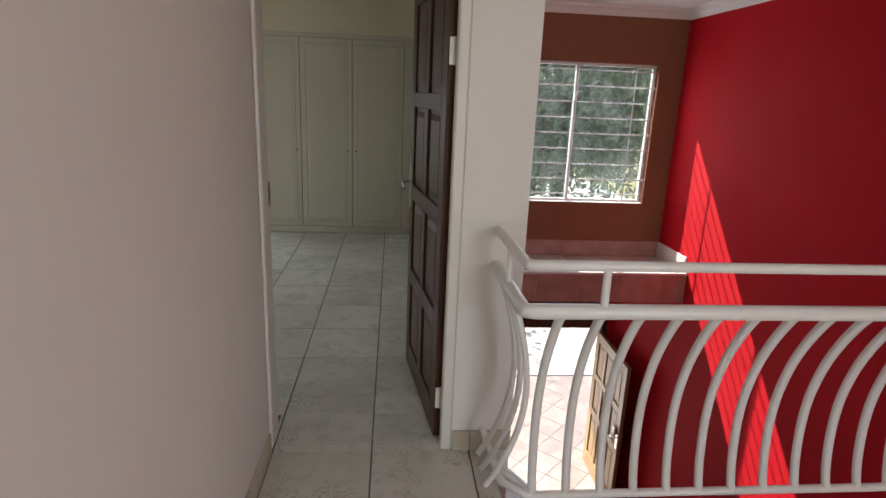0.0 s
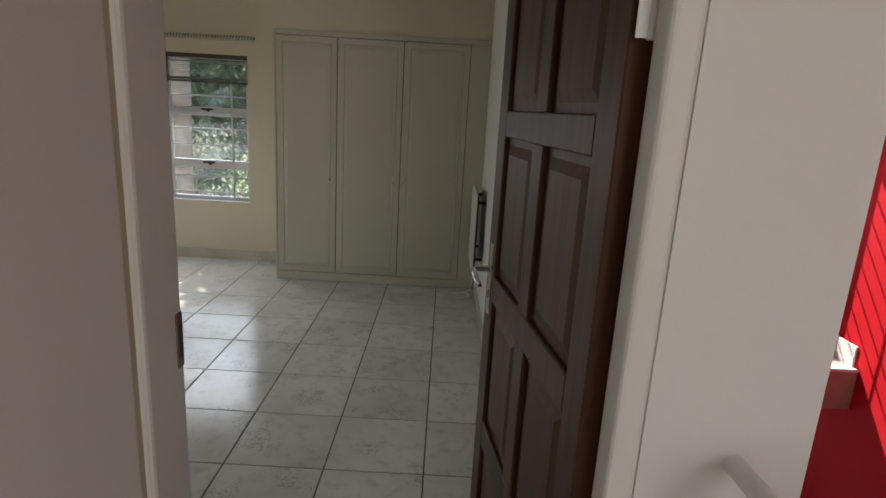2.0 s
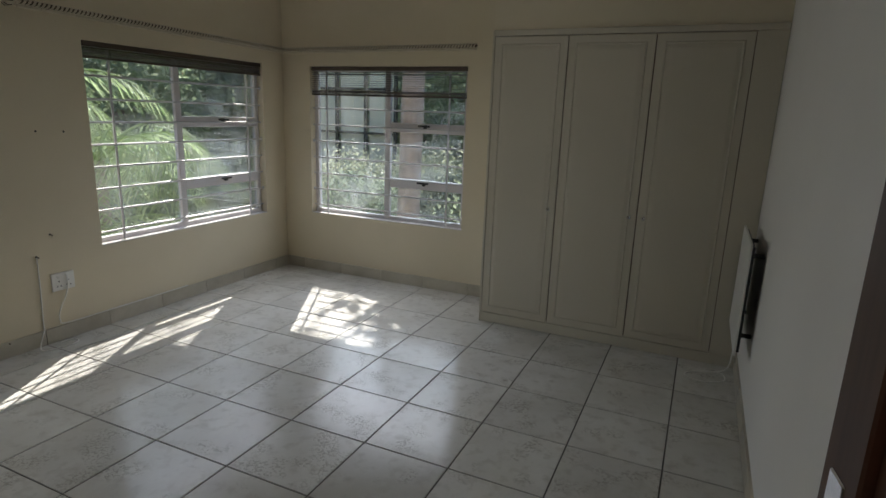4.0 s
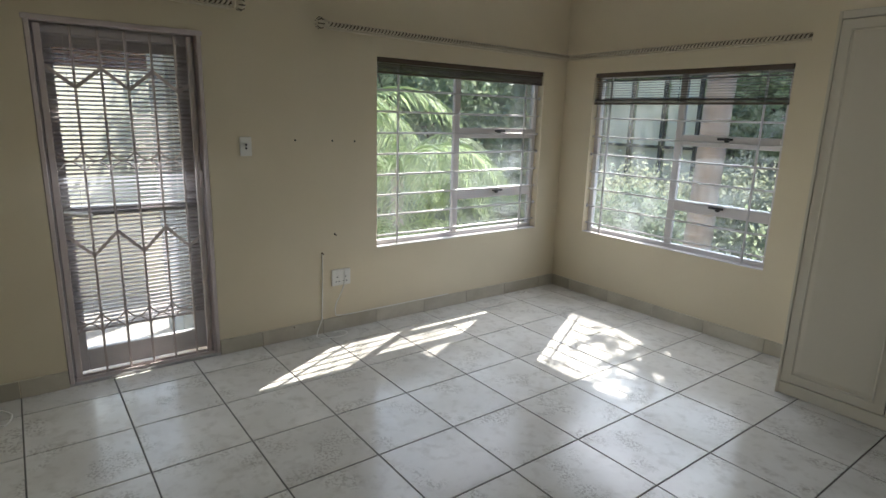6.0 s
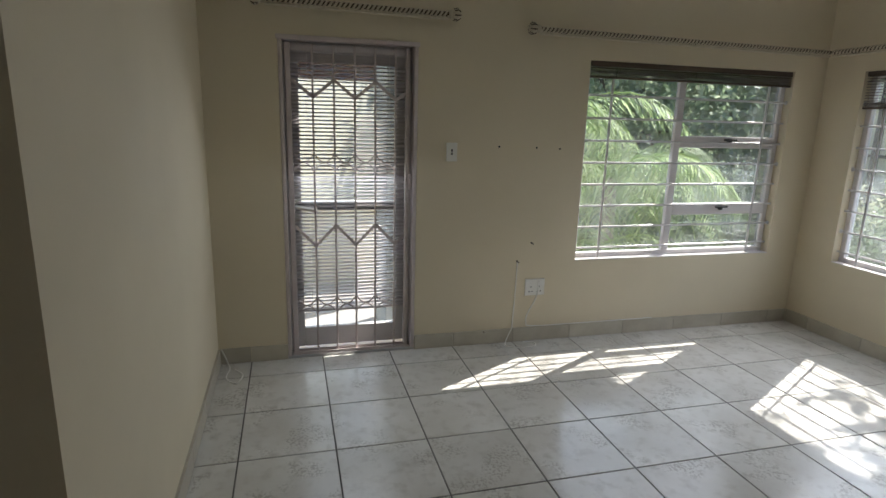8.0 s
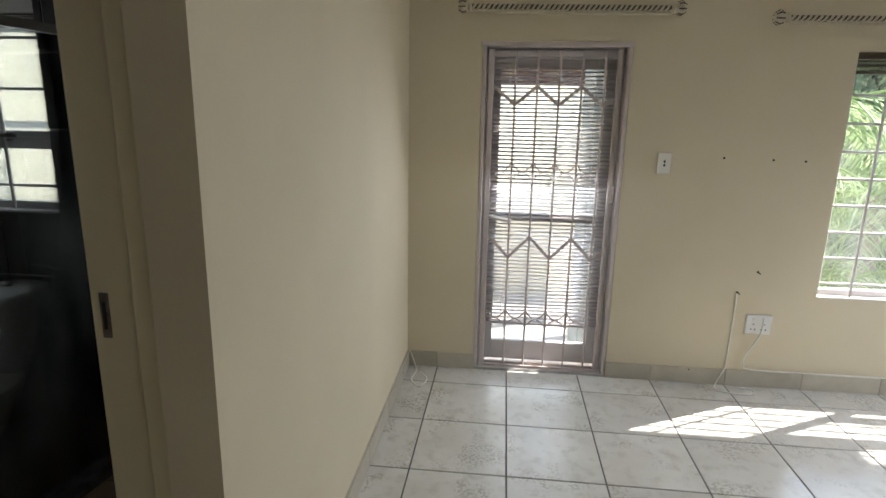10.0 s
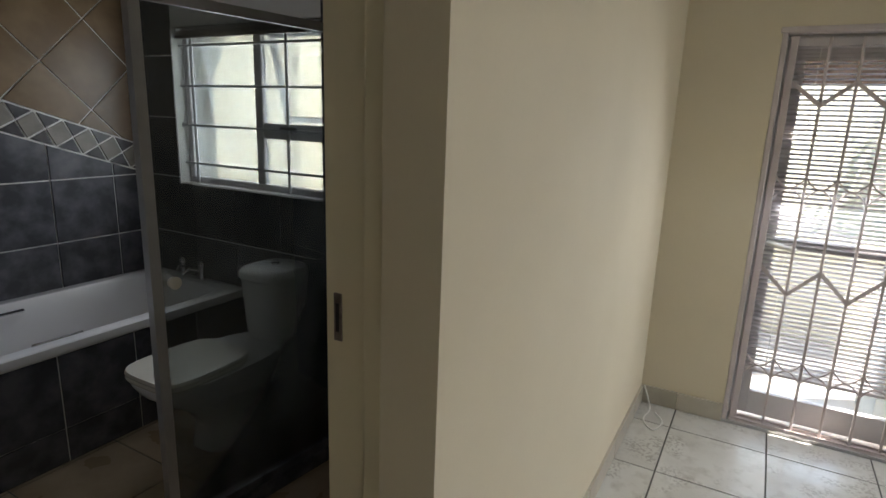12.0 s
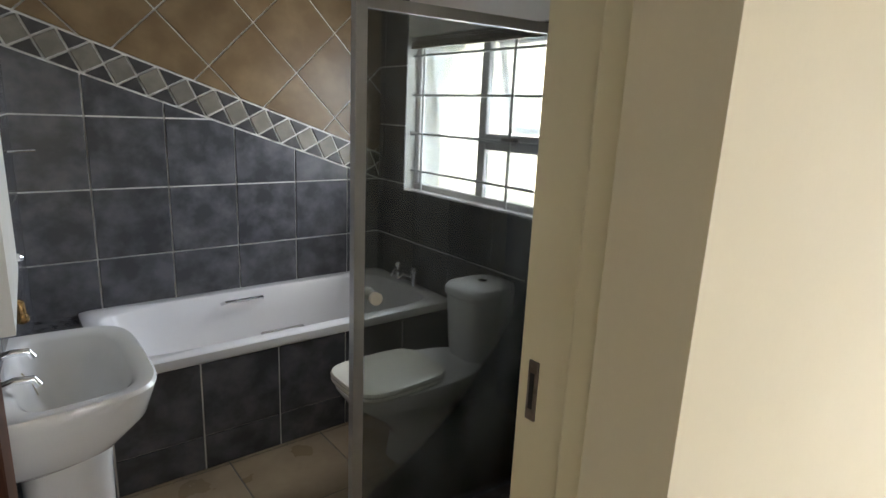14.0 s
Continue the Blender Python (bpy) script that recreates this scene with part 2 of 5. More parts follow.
RUST = surface("bare_metal_worn", (0.16, 0.13, 0.10), (0.30, 0.26, 0.22), 0.5, 0.6, 30, 90, 0.2, 0.0006)
ROPE = surface("cream_rope", (0.54, 0.48, 0.36), (0.62, 0.56, 0.43), 0.5, 0, 30, 90, 0.2, 0.0008)
ROPEDARK = surface("gilded_brown", (0.06, 0.042, 0.024), (0.11, 0.08, 0.045), 0.45, 0.2, 30, 90, 0.2, 0.0008)
CLEAR = pane_glass("clear_window_glass", (0.93, 0.96, 0.97), 0.7, 0.03)
GLASS = pane_glass("window_glass", (0.93, 0.96, 0.97), 0.7, 0.12)
SHOWERGLASS = pane_glass("shower_glass", (0.66, 0.68, 0.67), 1.5, 0.10, "ShaderNodeBsdfDiffuse")
MIRROR = surface("mirror_silver", (0.86, 0.88, 0.88), (0.88, 0.9, 0.9), 0.02, 1.0, 2, 10, 0)
BARK = surface("palm_bark", (0.36, 0.28, 0.25), (0.50, 0.40, 0.36), 0.9, 0, 3, 40, 0.7, 0.02, stretch=(1, 1, 6))
BARK2 = surface("grey_brown_bark", (0.10, 0.075, 0.055), (0.17, 0.13, 0.10), 0.9, 0, 5, 40, 0.7, 0.02, stretch=(1, 1, 0.3))
GRASS = surface("dry_lawn", (0.14, 0.15, 0.05), (0.30, 0.26, 0.12), 0.95, 0, 0.5, 14, 0.6, 0.05)
PAVE = surface("light_paving", (0.44, 0.40, 0.36), (0.52, 0.48, 0.44), 0.85, 0, 1.5, 30, 0.3, 0.004)
STONE = surface("pale_rock", (0.40, 0.36, 0.32), (0.55, 0.50, 0.45), 0.9, 0, 4, 30, 0.6, 0.02)
ROOF = surface("roof_tile_grey", (0.16, 0.12, 0.10), (0.25, 0.19, 0.16), 0.85, 0, 3, 40, 0.5, 0.02, stretch=(1, 8, 1))
LEAF_PALM = leaf_mat("palm_leaf", (0.28, 0.40, 0.15), (0.56, 0.62, 0.36), 0.68)
LEAF_DARK = leaf_mat("dark_leaf", (0.16, 0.21, 0.13), (0.32, 0.37, 0.26), 0.65)
LEAF_MID = leaf_mat("mid_leaf", (0.24, 0.31, 0.17), (0.46, 0.51, 0.34), 0.68)
LEAF_PALE = leaf_mat("pale_leaf", (0.34, 0.37, 0.23), (0.56, 0.56, 0.40), 0.62)

# ---- builders ----
BASE = {}


def thing(name, at, label, category, group="", kind=""):
    """An Empty at the thing's base, to hold its parts."""
    ob = new(name)
    ob.empty_display_size = 0.1
    ob.location = at
    BASE[ob] = Vector(at)
    return tagged(ob, label, category, group, kind)


def mesh_of(name, bm, mat, smooth=False):
    me = bpy.data.meshes.new(name)
    bm.to_mesh(me)
    bm.free()
    me.materials.append(mat)
    if smooth:
        me.polygons.foreach_set("use_smooth", [True] * len(me.polygons))
        me.set_sharp_from_angle(angle=radians(40))
    return me


def part(name, bm, mat, parent, label="", smooth=False):
    """A bmesh in world metres as one mesh under its thing or part."""
    base = BASE[parent]
    bmesh.ops.translate(bm, verts=bm.verts, vec=-base)
    ob = new(name, mesh_of(name, bm, mat, smooth))
    ob.parent = parent
    BASE[ob] = base
    return tagged(ob, label)


def solo(name, bm, mat, label, category, group="", kind="", smooth=False, at=None):
    """A top-level thing of one mesh."""
    if at is None:
        at = Vector((0, 0, 0))
        if kind != "structure":
            vs = [v.co for v in bm.verts]
            at = Vector([(min(v[i] for v in vs) + max(v[i] for v in vs)) / 2 for i in range(2)] + [min(v[2] for v in vs)])
    at = Vector(at)
    bmesh.ops.translate(bm, verts=bm.verts, vec=-at)
    ob = new(name, mesh_of(name, bm, mat, smooth))
    ob.location = at
    BASE[ob] = at
    return tagged(ob, label, category, group, kind)


def box(bm, x0, x1, y0, y1, z0, z1, bevel=0.0, seg=1):
    vs = [bm.verts.new((x, y, z)) for z in (z0, z1) for y in (y0, y1) for x in (x0, x1)]
    fs = [bm.faces.new([vs[i] for i in f]) for f in ((0, 2, 3, 1), (4, 5, 7, 6), (0, 1, 5, 4), (1, 3, 7, 5), (3, 2, 6, 7), (2, 0, 4, 6))]
    if bevel:
        es = {e for f in fs for e in f.edges}
        bmesh.ops.bevel(bm, geom=list(es), offset=bevel, segments=seg, affect="EDGES", profile=0.5)
    return bm


def B(x0, x1, y0, y1, z0, z1, bevel=0.0, seg=1):
    return box(bmesh.new(), x0, x1, y0, y1, z0, z1, bevel, seg)


def sweep(bm, pts, r, n=8, closed=False, flat=1.0):
    """A round bar along points; r may be a list."""
    pts = [Vector(p) for p in pts]
    rings, up = [], None
    for i, p in enumerate(pts):
        a = pts[i - 1] if (i or closed) else p
        b = pts[(i + 1) % len(pts)] if (i < len(pts) - 1 or closed) else p
        d = (b - a).normalized()
        if up is None:
            up = d.orthogonal().normalized()
        up = (up - d * up.dot(d))
        up = up.normalized() if up.length > 1e-6 else d.orthogonal().normalized()
        side = d.cross(up)
        rr = r[i] if isinstance(r, (list, tuple)) else r
        rings.append([bm.verts.new(p + rr * (math.cos(2 * math.pi * k / n) * up + flat * math.sin(2 * math.pi * k / n) * side)) for k in range(n)])
    for i in range(len(rings) - (0 if closed else 1)):
        a, b = rings[i], rings[(i + 1) % len(rings)]
        for k in range(n):
            bm.faces.new((a[k], a[(k + 1) % n], b[(k + 1) % n], b[k]))
    if not closed:
        bm.faces.new(rings[0][::-1])
        bm.faces.new(rings[-1])
    return bm


def rod(p, q, r, n=8):
    return sweep(bmesh.new(), (p, q), r, n)


def lathe(bm, profile, at, axis="z", n=20):
    """Turn (radius, height) pairs about an axis through at."""
    at = Vector(at)
    rings = []
    for r, h in profile:
        ring = []
        for k in range(n):
            c, s = r * math.cos(2 * math.pi * k / n), r * math.sin(2 * math.pi * k / n)
            v = {"z": (c, s, h), "x": (h, c, s), "y": (s, h, c)}[axis]
            ring.append(bm.verts.new(at + Vector(v)))
        rings.append(ring)
    for a, b in zip(rings, rings[1:]):
        for k in range(n):
            bm.faces.new((a[k], a[(k + 1) % n], b[(k + 1) % n], b[k]))
    bm.faces.new(rings[0][::-1])
    bm.faces.new(rings[-1])
    return bm


def loft(bm, loops, cap0=True, cap1=True):
    rings = [[bm.verts.new(p) for p in lp] for lp in loops]
    n = len(rings[0])
    for a, b in zip(rings, rings[1:]):
        for k in range(n):
            bm.faces.new((a[k], a[(k + 1) % n], b[(k + 1) % n], b[k]))
    if cap0:
        bm.faces.new(rings[0][::-1])
    if cap1:
        bm.faces.new(rings[-1])
    return bm


def superloop(cx, cy, a, b, z, e=4.0, n=32):
    """A rounded rectangle, as a loop."""
    out = []
    for k in range(n):
        t = 2 * math.pi * k / n
        c, s = math.cos(t), math.sin(t)
        out.append((cx + a * math.copysign(abs(c) ** (2 / e), c), cy + b * math.copysign(abs(s) ** (2 / e), s), z))
    return out


def clip(poly, a, b, c):
    """The part of a convex polygon where a*u + b*v <= c."""
    out = []
    for i, p in enumerate(poly):
        q = poly[(i + 1) % len(poly)]
        dp, dq = a * p[0] + b * p[1] - c, a * q[0] + b * q[1] - c
        if dp <= 0:
            out.append(p)
        if dp * dq < 0:
            t = dp / (dp - dq)
            out.append((p[0] + t * (q[0] - p[0]), p[1] + t * (q[1] - p[1])))
    return out


def clip_rect(poly, u0, u1, v0, v1):
    for h in ((-1, 0, -u0), (1, 0, u1), (0, -1, -v0), (0, 1, v1)):
        poly = clip(poly, *h) if len(poly) > 2 else []
    return poly


def area(poly):
    return 0.5 * sum(p[0] * q[1] - q[0] * p[1] for p, q in zip(poly, poly[1:] + poly[:1]))


def tile_mesh(name, poly, thick, mat, inset=0.0015):
    """A thin tile: outline in (u, v), its face up at w = 0, with a small arris."""
    cu, cv = sum(p[0] for p in poly) / len(poly), sum(p[1] for p in poly) / len(poly)

    def shrunk(d):
        out = []
        for u, v in poly:
            r = math.hypot(u - cu, v - cv) or 1
            out.append((u - (u - cu) / r * d, v - (v - cv) / r * d))
        return out
    bm = bmesh.new()
    loft(bm, [[(u, v, -thick) for u, v in poly], [(u, v, -inset) for u, v in poly], [(u, v, 0) for u, v in shrunk(inset * 1.5)]], cap0=False)
    return mesh_of(name, bm, mat)


SHARED = {}


def lay_tile(name, poly, matrix, thick, mat, parent):
    """A tile of the given outline as a piece of its parent; alike ones share a mesh."""
    if len(poly) < 3 or abs(area(poly)) < 2e-4:
        return None
    if area(poly) < 0:
        poly = poly[::-1]
    ou, ov = min(p[0] for p in poly), min(p[1] for p in poly)
    loc = [(round(u - ou, 4), round(v - ov, 4)) for u, v in poly]
    key = (name, mat.name, thick, tuple(loc))
    if key not in SHARED:
        SHARED[key] = tile_mesh(name, loc, thick, mat)
    ob = new(name, SHARED[key])
    ob.parent = parent
    ob.matrix_local = Matrix.Translation(-BASE[parent]) @ matrix @ Matrix.Translation((ou, ov, 0))
    return ob


def plane_matrix(origin, u, v):
    u, v = Vector(u).normalized(), Vector(v).normalized()
    w = u.cross(v)
    m = Matrix((u, v, w)).transposed().to_4x4()
    m.translation = origin
    return m


def wall(name, axis, face0, face1, u0, u1, z0, z1, holes, mat, label):
    """An upright wall along x or y, with thickness and openings (u0, u1, z0, z1)."""
    bm = bmesh.new()
    us = sorted({u0, u1, *[h[0] for h in holes], *[h[1] for h in holes]})
    for a, b in zip(us, us[1:]):
        if b - a < 1e-6:
            continue
        zs = [z0]
        for h in sorted(((h[0], h[1], h[2] - 0.05 if h[2] == 0 else h[2], h[3]) for h in holes if h[0] <= a + 1e-6 and h[1] >= b - 1e-6), key=lambda h: h[2]):
            zs += [h[2], h[3]]
        zs.append(z1)
        for lo, hi in zip(zs[::2], zs[1::2]):
            if hi - lo > 1e-6:
                if axis == "y":
                    box(bm, face0, face1, a, b, lo, hi)
                else:
                    box(bm, a, b, face0, face1, lo, hi)
    return solo(name, bm, mat, label, "wall", kind="structure")

# ---- the large structure ----
XW, XE, YS, YN = -3.908, 0.09, 2.48, 6.727      # bedroom faces
YC = 6.185                                     # cupboard fronts
HIGH, LOW = 2.62, -3.2
W1 = (4.827, 6.455, 0.562, 1.893)
W2 = (-3.60, -2.056, 0.556, 1.89)
GD = (2.888, 3.695, 0.0, 1.933)
ED = (-0.695, 0.10, 0.0, 2.05)               # bedroom doorway
BD = (-1.68, -0.86, 0.0, 2.05)               # bathroom doorway
SW = (1.18, 2.43, 0.505, 1.89)                # stair window
FD = (1.19, 2.60, LOW, -0.60)                 # front door
BW = (-0.01, 1.06, 1.07, 1.92)                # bathroom window
BX, BY = -2.95, -0.295                         # bathroom faces
wall("wall_west", "y", XW - 0.12, XW, YS - 0.3, YN + 0.12, LOW, HIGH, [W1, GD], PLASTER, "cream plastered bedroom wall with window and door")
wall("wall_north", "x", YN, YN + 0.12, XW, XE, LOW, HIGH, [W2], PLASTER, "cream plastered bedroom wall with window")
wall("wall_south", "x", YS - 0.3, YS - 0.118, XW, BD[0], LOW, HIGH, [], PLASTER, "cream plastered wall core beside the bathroom")
wall("wall_south_face", "x", YS - 0.118, YS, XW, -1.60, LOW, HIGH, [], PLASTER, "cream plastered wall beside the bathroom door")
wall("wall_south_bedroom", "x", YS - 0.14, YS, BD[1], ED[1] + 0.03, LOW, HIGH, [(-0.77, ED[1] + 0.02, 0.0, 2.05)], PLASTER, "cream plaster round the bedroom doorway")
wall("wall_south_lintel", "x", YS - 0.14, YS, BD[0], BD[1], LOW, HIGH, [BD], PLASTER, "cream plaster over the bathroom doorway")
wall("wall_pier_edge", "x", YS - 0.3, YS - 0.14, ED[1], ED[1] + 0.03, LOW, HIGH, [], WHITE_WALL, "white plastered edge of the doorway")
wall("wall_south_middle", "x", YS - 0.3, YS - 0.14, BD[0], ED[1], LOW, HIGH, [BD, ED], PLASTER, "plastered wall with two doorways")
wall("wall_east", "y", XE, XE + 0.275, YS, 5.66, LOW, HIGH, [], WHITE_WALL, "white plastered wall beside the stair void")
wall("wall_pier", "x", YS - 0.3, YS, ED[1] + 0.03, XE + 0.275, LOW, HIGH, [], WHITE_WALL, "white plastered wall end beside the doorway")
wall("wall_east_back", "y", XE, XE + 0.275, 5.66, YN + 0.12, LOW, HIGH, [], WHITE_WALL, "white plastered wall")
wall("wall_bulkhead", "x", YC + 0.02, YN, -1.66, XE, 2.077, HIGH, [], PLASTER, "cream bulkhead above the built-in cupboards")
wall("wall_corridor", "y", -0.86, -0.69, -2.6, YS - 0.3, LOW, HIGH, [], WHITE_WALL, "white plastered corridor wall")
wall("wall_corridor_end", "x", -2.75, -2.6, -0.86, 2.95, LOW, HIGH, [(0.3, 1.7, 0.9, 2.1)], WHITE_WALL, "white plastered corridor end wall with a window opening")
wall("wall_hall", "x", 6.50, 6.74, XE + 0.275, 2.68, LOW, -0.35, [FD], RED, "red painted entrance wall round the front door")
wall("wall_red_below", "y", 2.68, 2.93, 5.66, 6.74, LOW, -0.35, [], RED, "deep red painted entrance wall")
wall("wall_red", "y", 2.68, 2.93, -2.6, 5.66, LOW, HIGH, [], RED, "deep red painted stair hall wall")
wall("wall_brown", "x", 5.66, 5.78, XE + 0.275, 2.68, -0.35, HIGH, [SW], BROWN, "brown painted stair hall wall with window")
wall("wall_below_landing", "x", 1.30, 1.50, -0.69, 2.68, LOW, -0.2, [], RED, "red wall under the landing")
wall("wall_bath_south", "x", BY - 0.2, BY, BX - 0.25, -0.86, LOW, HIGH, [], WHITE_WALL, "bathroom end wall behind the tiles")
wall("wall_bath_west", "y", BX - 0.25, BX, BY, YS - 0.3, LOW, HIGH, [BW], WHITE_WALL, "bathroom window wall behind the tiles")
bm = bmesh.new()
loft(bm, [[(-1.115, BY, z), (-0.862, BY, z), (-0.862, YS - 0.3, z), (-0.875, YS - 0.3, z)] for z in (0, HIGH)])
solo("wall_bath_east", bm, WHITE_WALL, "bathroom side wall behind the basin", "wall", kind="structure")
# floors and ceilings
FLOOR = solo("floor", B(XW, XE, YS - 0.3, YN, -0.25, -0.0035), GROUT, "grey grouted bedroom floor slab", "floor", kind="structure")
LANDING = solo("floor_landing", B(-0.69, 0.27, 1.66, YS - 0.3, -0.25, -0.0035), GROUT, "tiled floor before the bedroom doorway", "floor", kind="structure")
LANDING2 = solo("floor_corridor", B(-0.69, 2.68, -2.6, 1.66, -0.25, -0.0035), GROUT, "tiled corridor floor", "floor", kind="structure")
BATHFLOOR = solo("floor_bathroom", B(BX, -0.86, BY, YS - 0.3, -0.25, -0.0035), GROUT, "bathroom floor slab under tiles", "floor", kind="structure")
HALL = solo("floor_hall", B(XE + 0.275, 2.68, 1.5, 8.9, LOW - 0.2, LOW - 0.0035), GROUT, "entrance hall floor slab", "floor", kind="structure")
solo("ceiling_bedroom", B(XW, XE, YS, YN, HIGH, HIGH + 0.1), CEIL, "white bedroom ceiling", "ceiling", kind="structure")
solo("ceiling_bathroom", B(BX, -0.86, BY, YS - 0.3, 2.45, 2.55), CEIL, "white bathroom ceiling", "ceiling", kind="structure")
solo("ceiling_stair", B(-0.69, 2.68, -2.6, 5.66, 2.41, 2.51), CEIL, "white stair hall ceiling", "ceiling", kind="structure")
bm = bmesh.new()


def cornice(bm, pts, inward):
    prof = ((0, 0), (0.012, 0), (0.02, 0.012), (0.05, 0.05), (0.078, 0.062), (0.085, 0.078), (0.085, 0.09), (0, 0.09))
    loft(bm, [[(p[0] + i[0] * a, p[1] + i[1] * a, 2.32 + h) for a, h in prof] for p, i in zip(pts, inward)])


cornice(bm, [(XE + 0.275, 5.66), (2.68, 5.66)], [(1, -1), (-1, -1)])
cornice(bm, [(2.68, 5.66), (2.68, -2.6)], [(-1, -1), (-1, 1)])
solo("cornice", bm, CEIL, "white moulded plaster cornice under the ceiling", "cornice", kind="structure")
# roof slabs keep sun out of the rooms
solo("roof_slab_stair", B(XE + 0.3, 3.0, -2.8, 5.80, HIGH + 0.1, HIGH + 0.25), CEIL, "flat roof slab over the stairs", "roof", kind="structure")
solo("roof_slab", B(XW - 0.70, XE + 0.3, -2.8, YN + 0.45, HIGH + 0.1, HIGH + 0.25), CEIL, "flat roof slab over the upper floor", "roof", kind="structure")

# ---- windows ----


def window(name, axis, sgn, face, u0, u1, z0, z1, mull, left_sash, transoms, label, sashmat=WINPAINT, depth=0.085, slim=0.027, glass=GLASS):
    """Frame set deep in the opening: axis is the wall's run; sgn points outwards. Fixed light on one side, sashes with transoms on the other."""
    at = face + sgn * depth

    def bx(a, b, lo, hi, d0=-0.022, d1=0.022, bev=0.004):
        p, q = sorted((at + sgn * d0, at + sgn * d1))
        return B(p, q, a, b, lo, hi, bev) if axis == "y" else B(a, b, p, q, lo, hi, bev)
    mid = (u0 + u1) / 2
    base = (at, mid, z0) if axis == "y" else (mid, at, z0)
    w = thing(name, base, label, "window", kind="structure")
    f = 0.04 if slim > 0.02 else 0.03
    bm = bx(u0, u1, z0, z0 + f)
    for a, b, lo, hi in ((u0, u1, z1 - f, z1), (u0, u0 + f, z0 + f, z1 - f), (u1 - f, u1, z0 + f, z1 - f)):
        p, q = sorted((at - 0.022, at + 0.022))
        box(bm, p, q, a, b, lo, hi, 0.004) if axis == "y" else box(bm, a, b, p, q, lo, hi, 0.004)
    part("window_frame", bm, sashmat, w)
    part("mullion", bx(mull - slim, mull + slim, z0 + f, z1 - f, -0.024, 0.012), sashmat, w)
    sa, sb = (u0 + f, mull - slim) if left_sash else (mull + slim, u1 - f)
    fa, fb = (mull + slim, u1 - f) if left_sash else (u0 + f, mull - slim)
    g = part("pane", bx(fa, fb, z0 + f, z1 - f, -0.003, 0.003, 0), glass, w, "clear glass pane")
    g.visible_shadow = False
    cuts = [z0 + f, *transoms, z1 - f]
    for k, tz in enumerate(transoms):
        t = part("transom", bx(sa, sb, tz - 0.04, tz + 0.04, -0.024, 0.024), sashmat, w)
        c = (sa + sb) / 2
        bm = bx(c - 0.012, c + 0.012, tz - 0.005, tz + 0.03, -0.05, -0.024, 0.003)
        p, q = sorted((at - sgn * 0.062, at - sgn * 0.046))
        box(bm, p, q, c - 0.06, c + 0.05, tz + 0.012, tz + 0.028, 0.004) if axis == "y" else box(bm, c - 0.06, c + 0.05, p, q, tz + 0.012, tz + 0.028, 0.004)
        part("window_handle", bm, BLACK, t, "black window stay handle")
    for lo, hi in zip(cuts, cuts[1:]):
        g = part("pane", bx(sa, sb, lo + (0.04 if lo in transoms else 0), hi - (0.04 if hi in transoms else 0), -0.003, 0.003, 0), glass, w, "clear glass pane")
        g.visible_shadow = False
    # sill slab inside the opening
    p, q = sorted((face + sgn * 0.002, at - sgn * 0.022))
    part("window_sill", B(p, q, u0, u1, z0, z0 + 0.006) if axis == "y" else B(u0, u1, p, q, z0, z0 + 0.006), WINPAINT, w, "white painted sill")
    return w


def bars(name, axis, sgn, face, u0, u1, z0, z1, n, uprights, label, depth=0.04, r=0.0072):
    at = face + sgn * depth
    base = (at, (u0 + u1) / 2, z0) if axis == "y" else ((u0 + u1) / 2, at, z0)
    w = thing(name, base, label, "burglar bars")

    def P(u, z, d=0.0):
        return (at + sgn * d, u, z) if axis == "y" else (u, at + sgn * d, z)
    for k in range(n):
        z = z0 + (z1 - z0) * (k + 0.55) / n
        b = part("bar", rod(P(u0 + 0.002, z), P(u1 - 0.002, z), r), BARPAINT, w, smooth=True)
        if k % 3 == 1:
            for u in (u0 + 0.006, u1 - 0.006):
                s = 1 if u < (u0 + u1) / 2 else -1
                part("fixing", lathe(bmesh.new(), [(0.016, 0), (0.014, 0.006 * s), (0.009, 0.014 * s)][::s], P(u - s * 0.004, z), "y" if axis == "y" else "x", 12), BARPAINT, b, "round wall fixing", True)
    for u in uprights:
        part("upright_bar", rod(P(u, z0 + 0.008, -r), P(u, z1 - 0.004, -r), r + 0.001), BARPAINT, w, smooth=True)
    return w


window("window_1", "y", -1, XW, *W1, 5.585, False, (0.90, 1.385), "white painted window beside the palms")
bars("burglar_bars", "y", -1, XW, *W1, 9, (5.02, 6.28), "white burglar bars inside the bedroom window")
window("window_2", "x", 1, YN, *W2, -2.82, False, (0.90, 1.385), "white painted window facing the garden")
bars("burglar_bars", "x", 1, YN, *W2, 9, (-3.44, -2.22), "white burglar bars inside the garden window")
window("window_3", "x", 1, 5.66, *SW, 1.63, True, (), "white painted stair hall window", slim=0.016, glass=CLEAR)
bars("burglar_bars", "x", 1, 5.66, *SW, 9, (1.62, 2.22), "white burglar bars across the stair window", r=0.0062)
window("window_4", "y", -1, BX, *BW, 0.57, False, (1.39,), "white bathroom window with a top-hung sash")
bars("burglar_bars", "y", -1, BX, *BW, 4, (0.10, 0.80), "white burglar bars inside the bathroom window", r=0.007)

# blinds


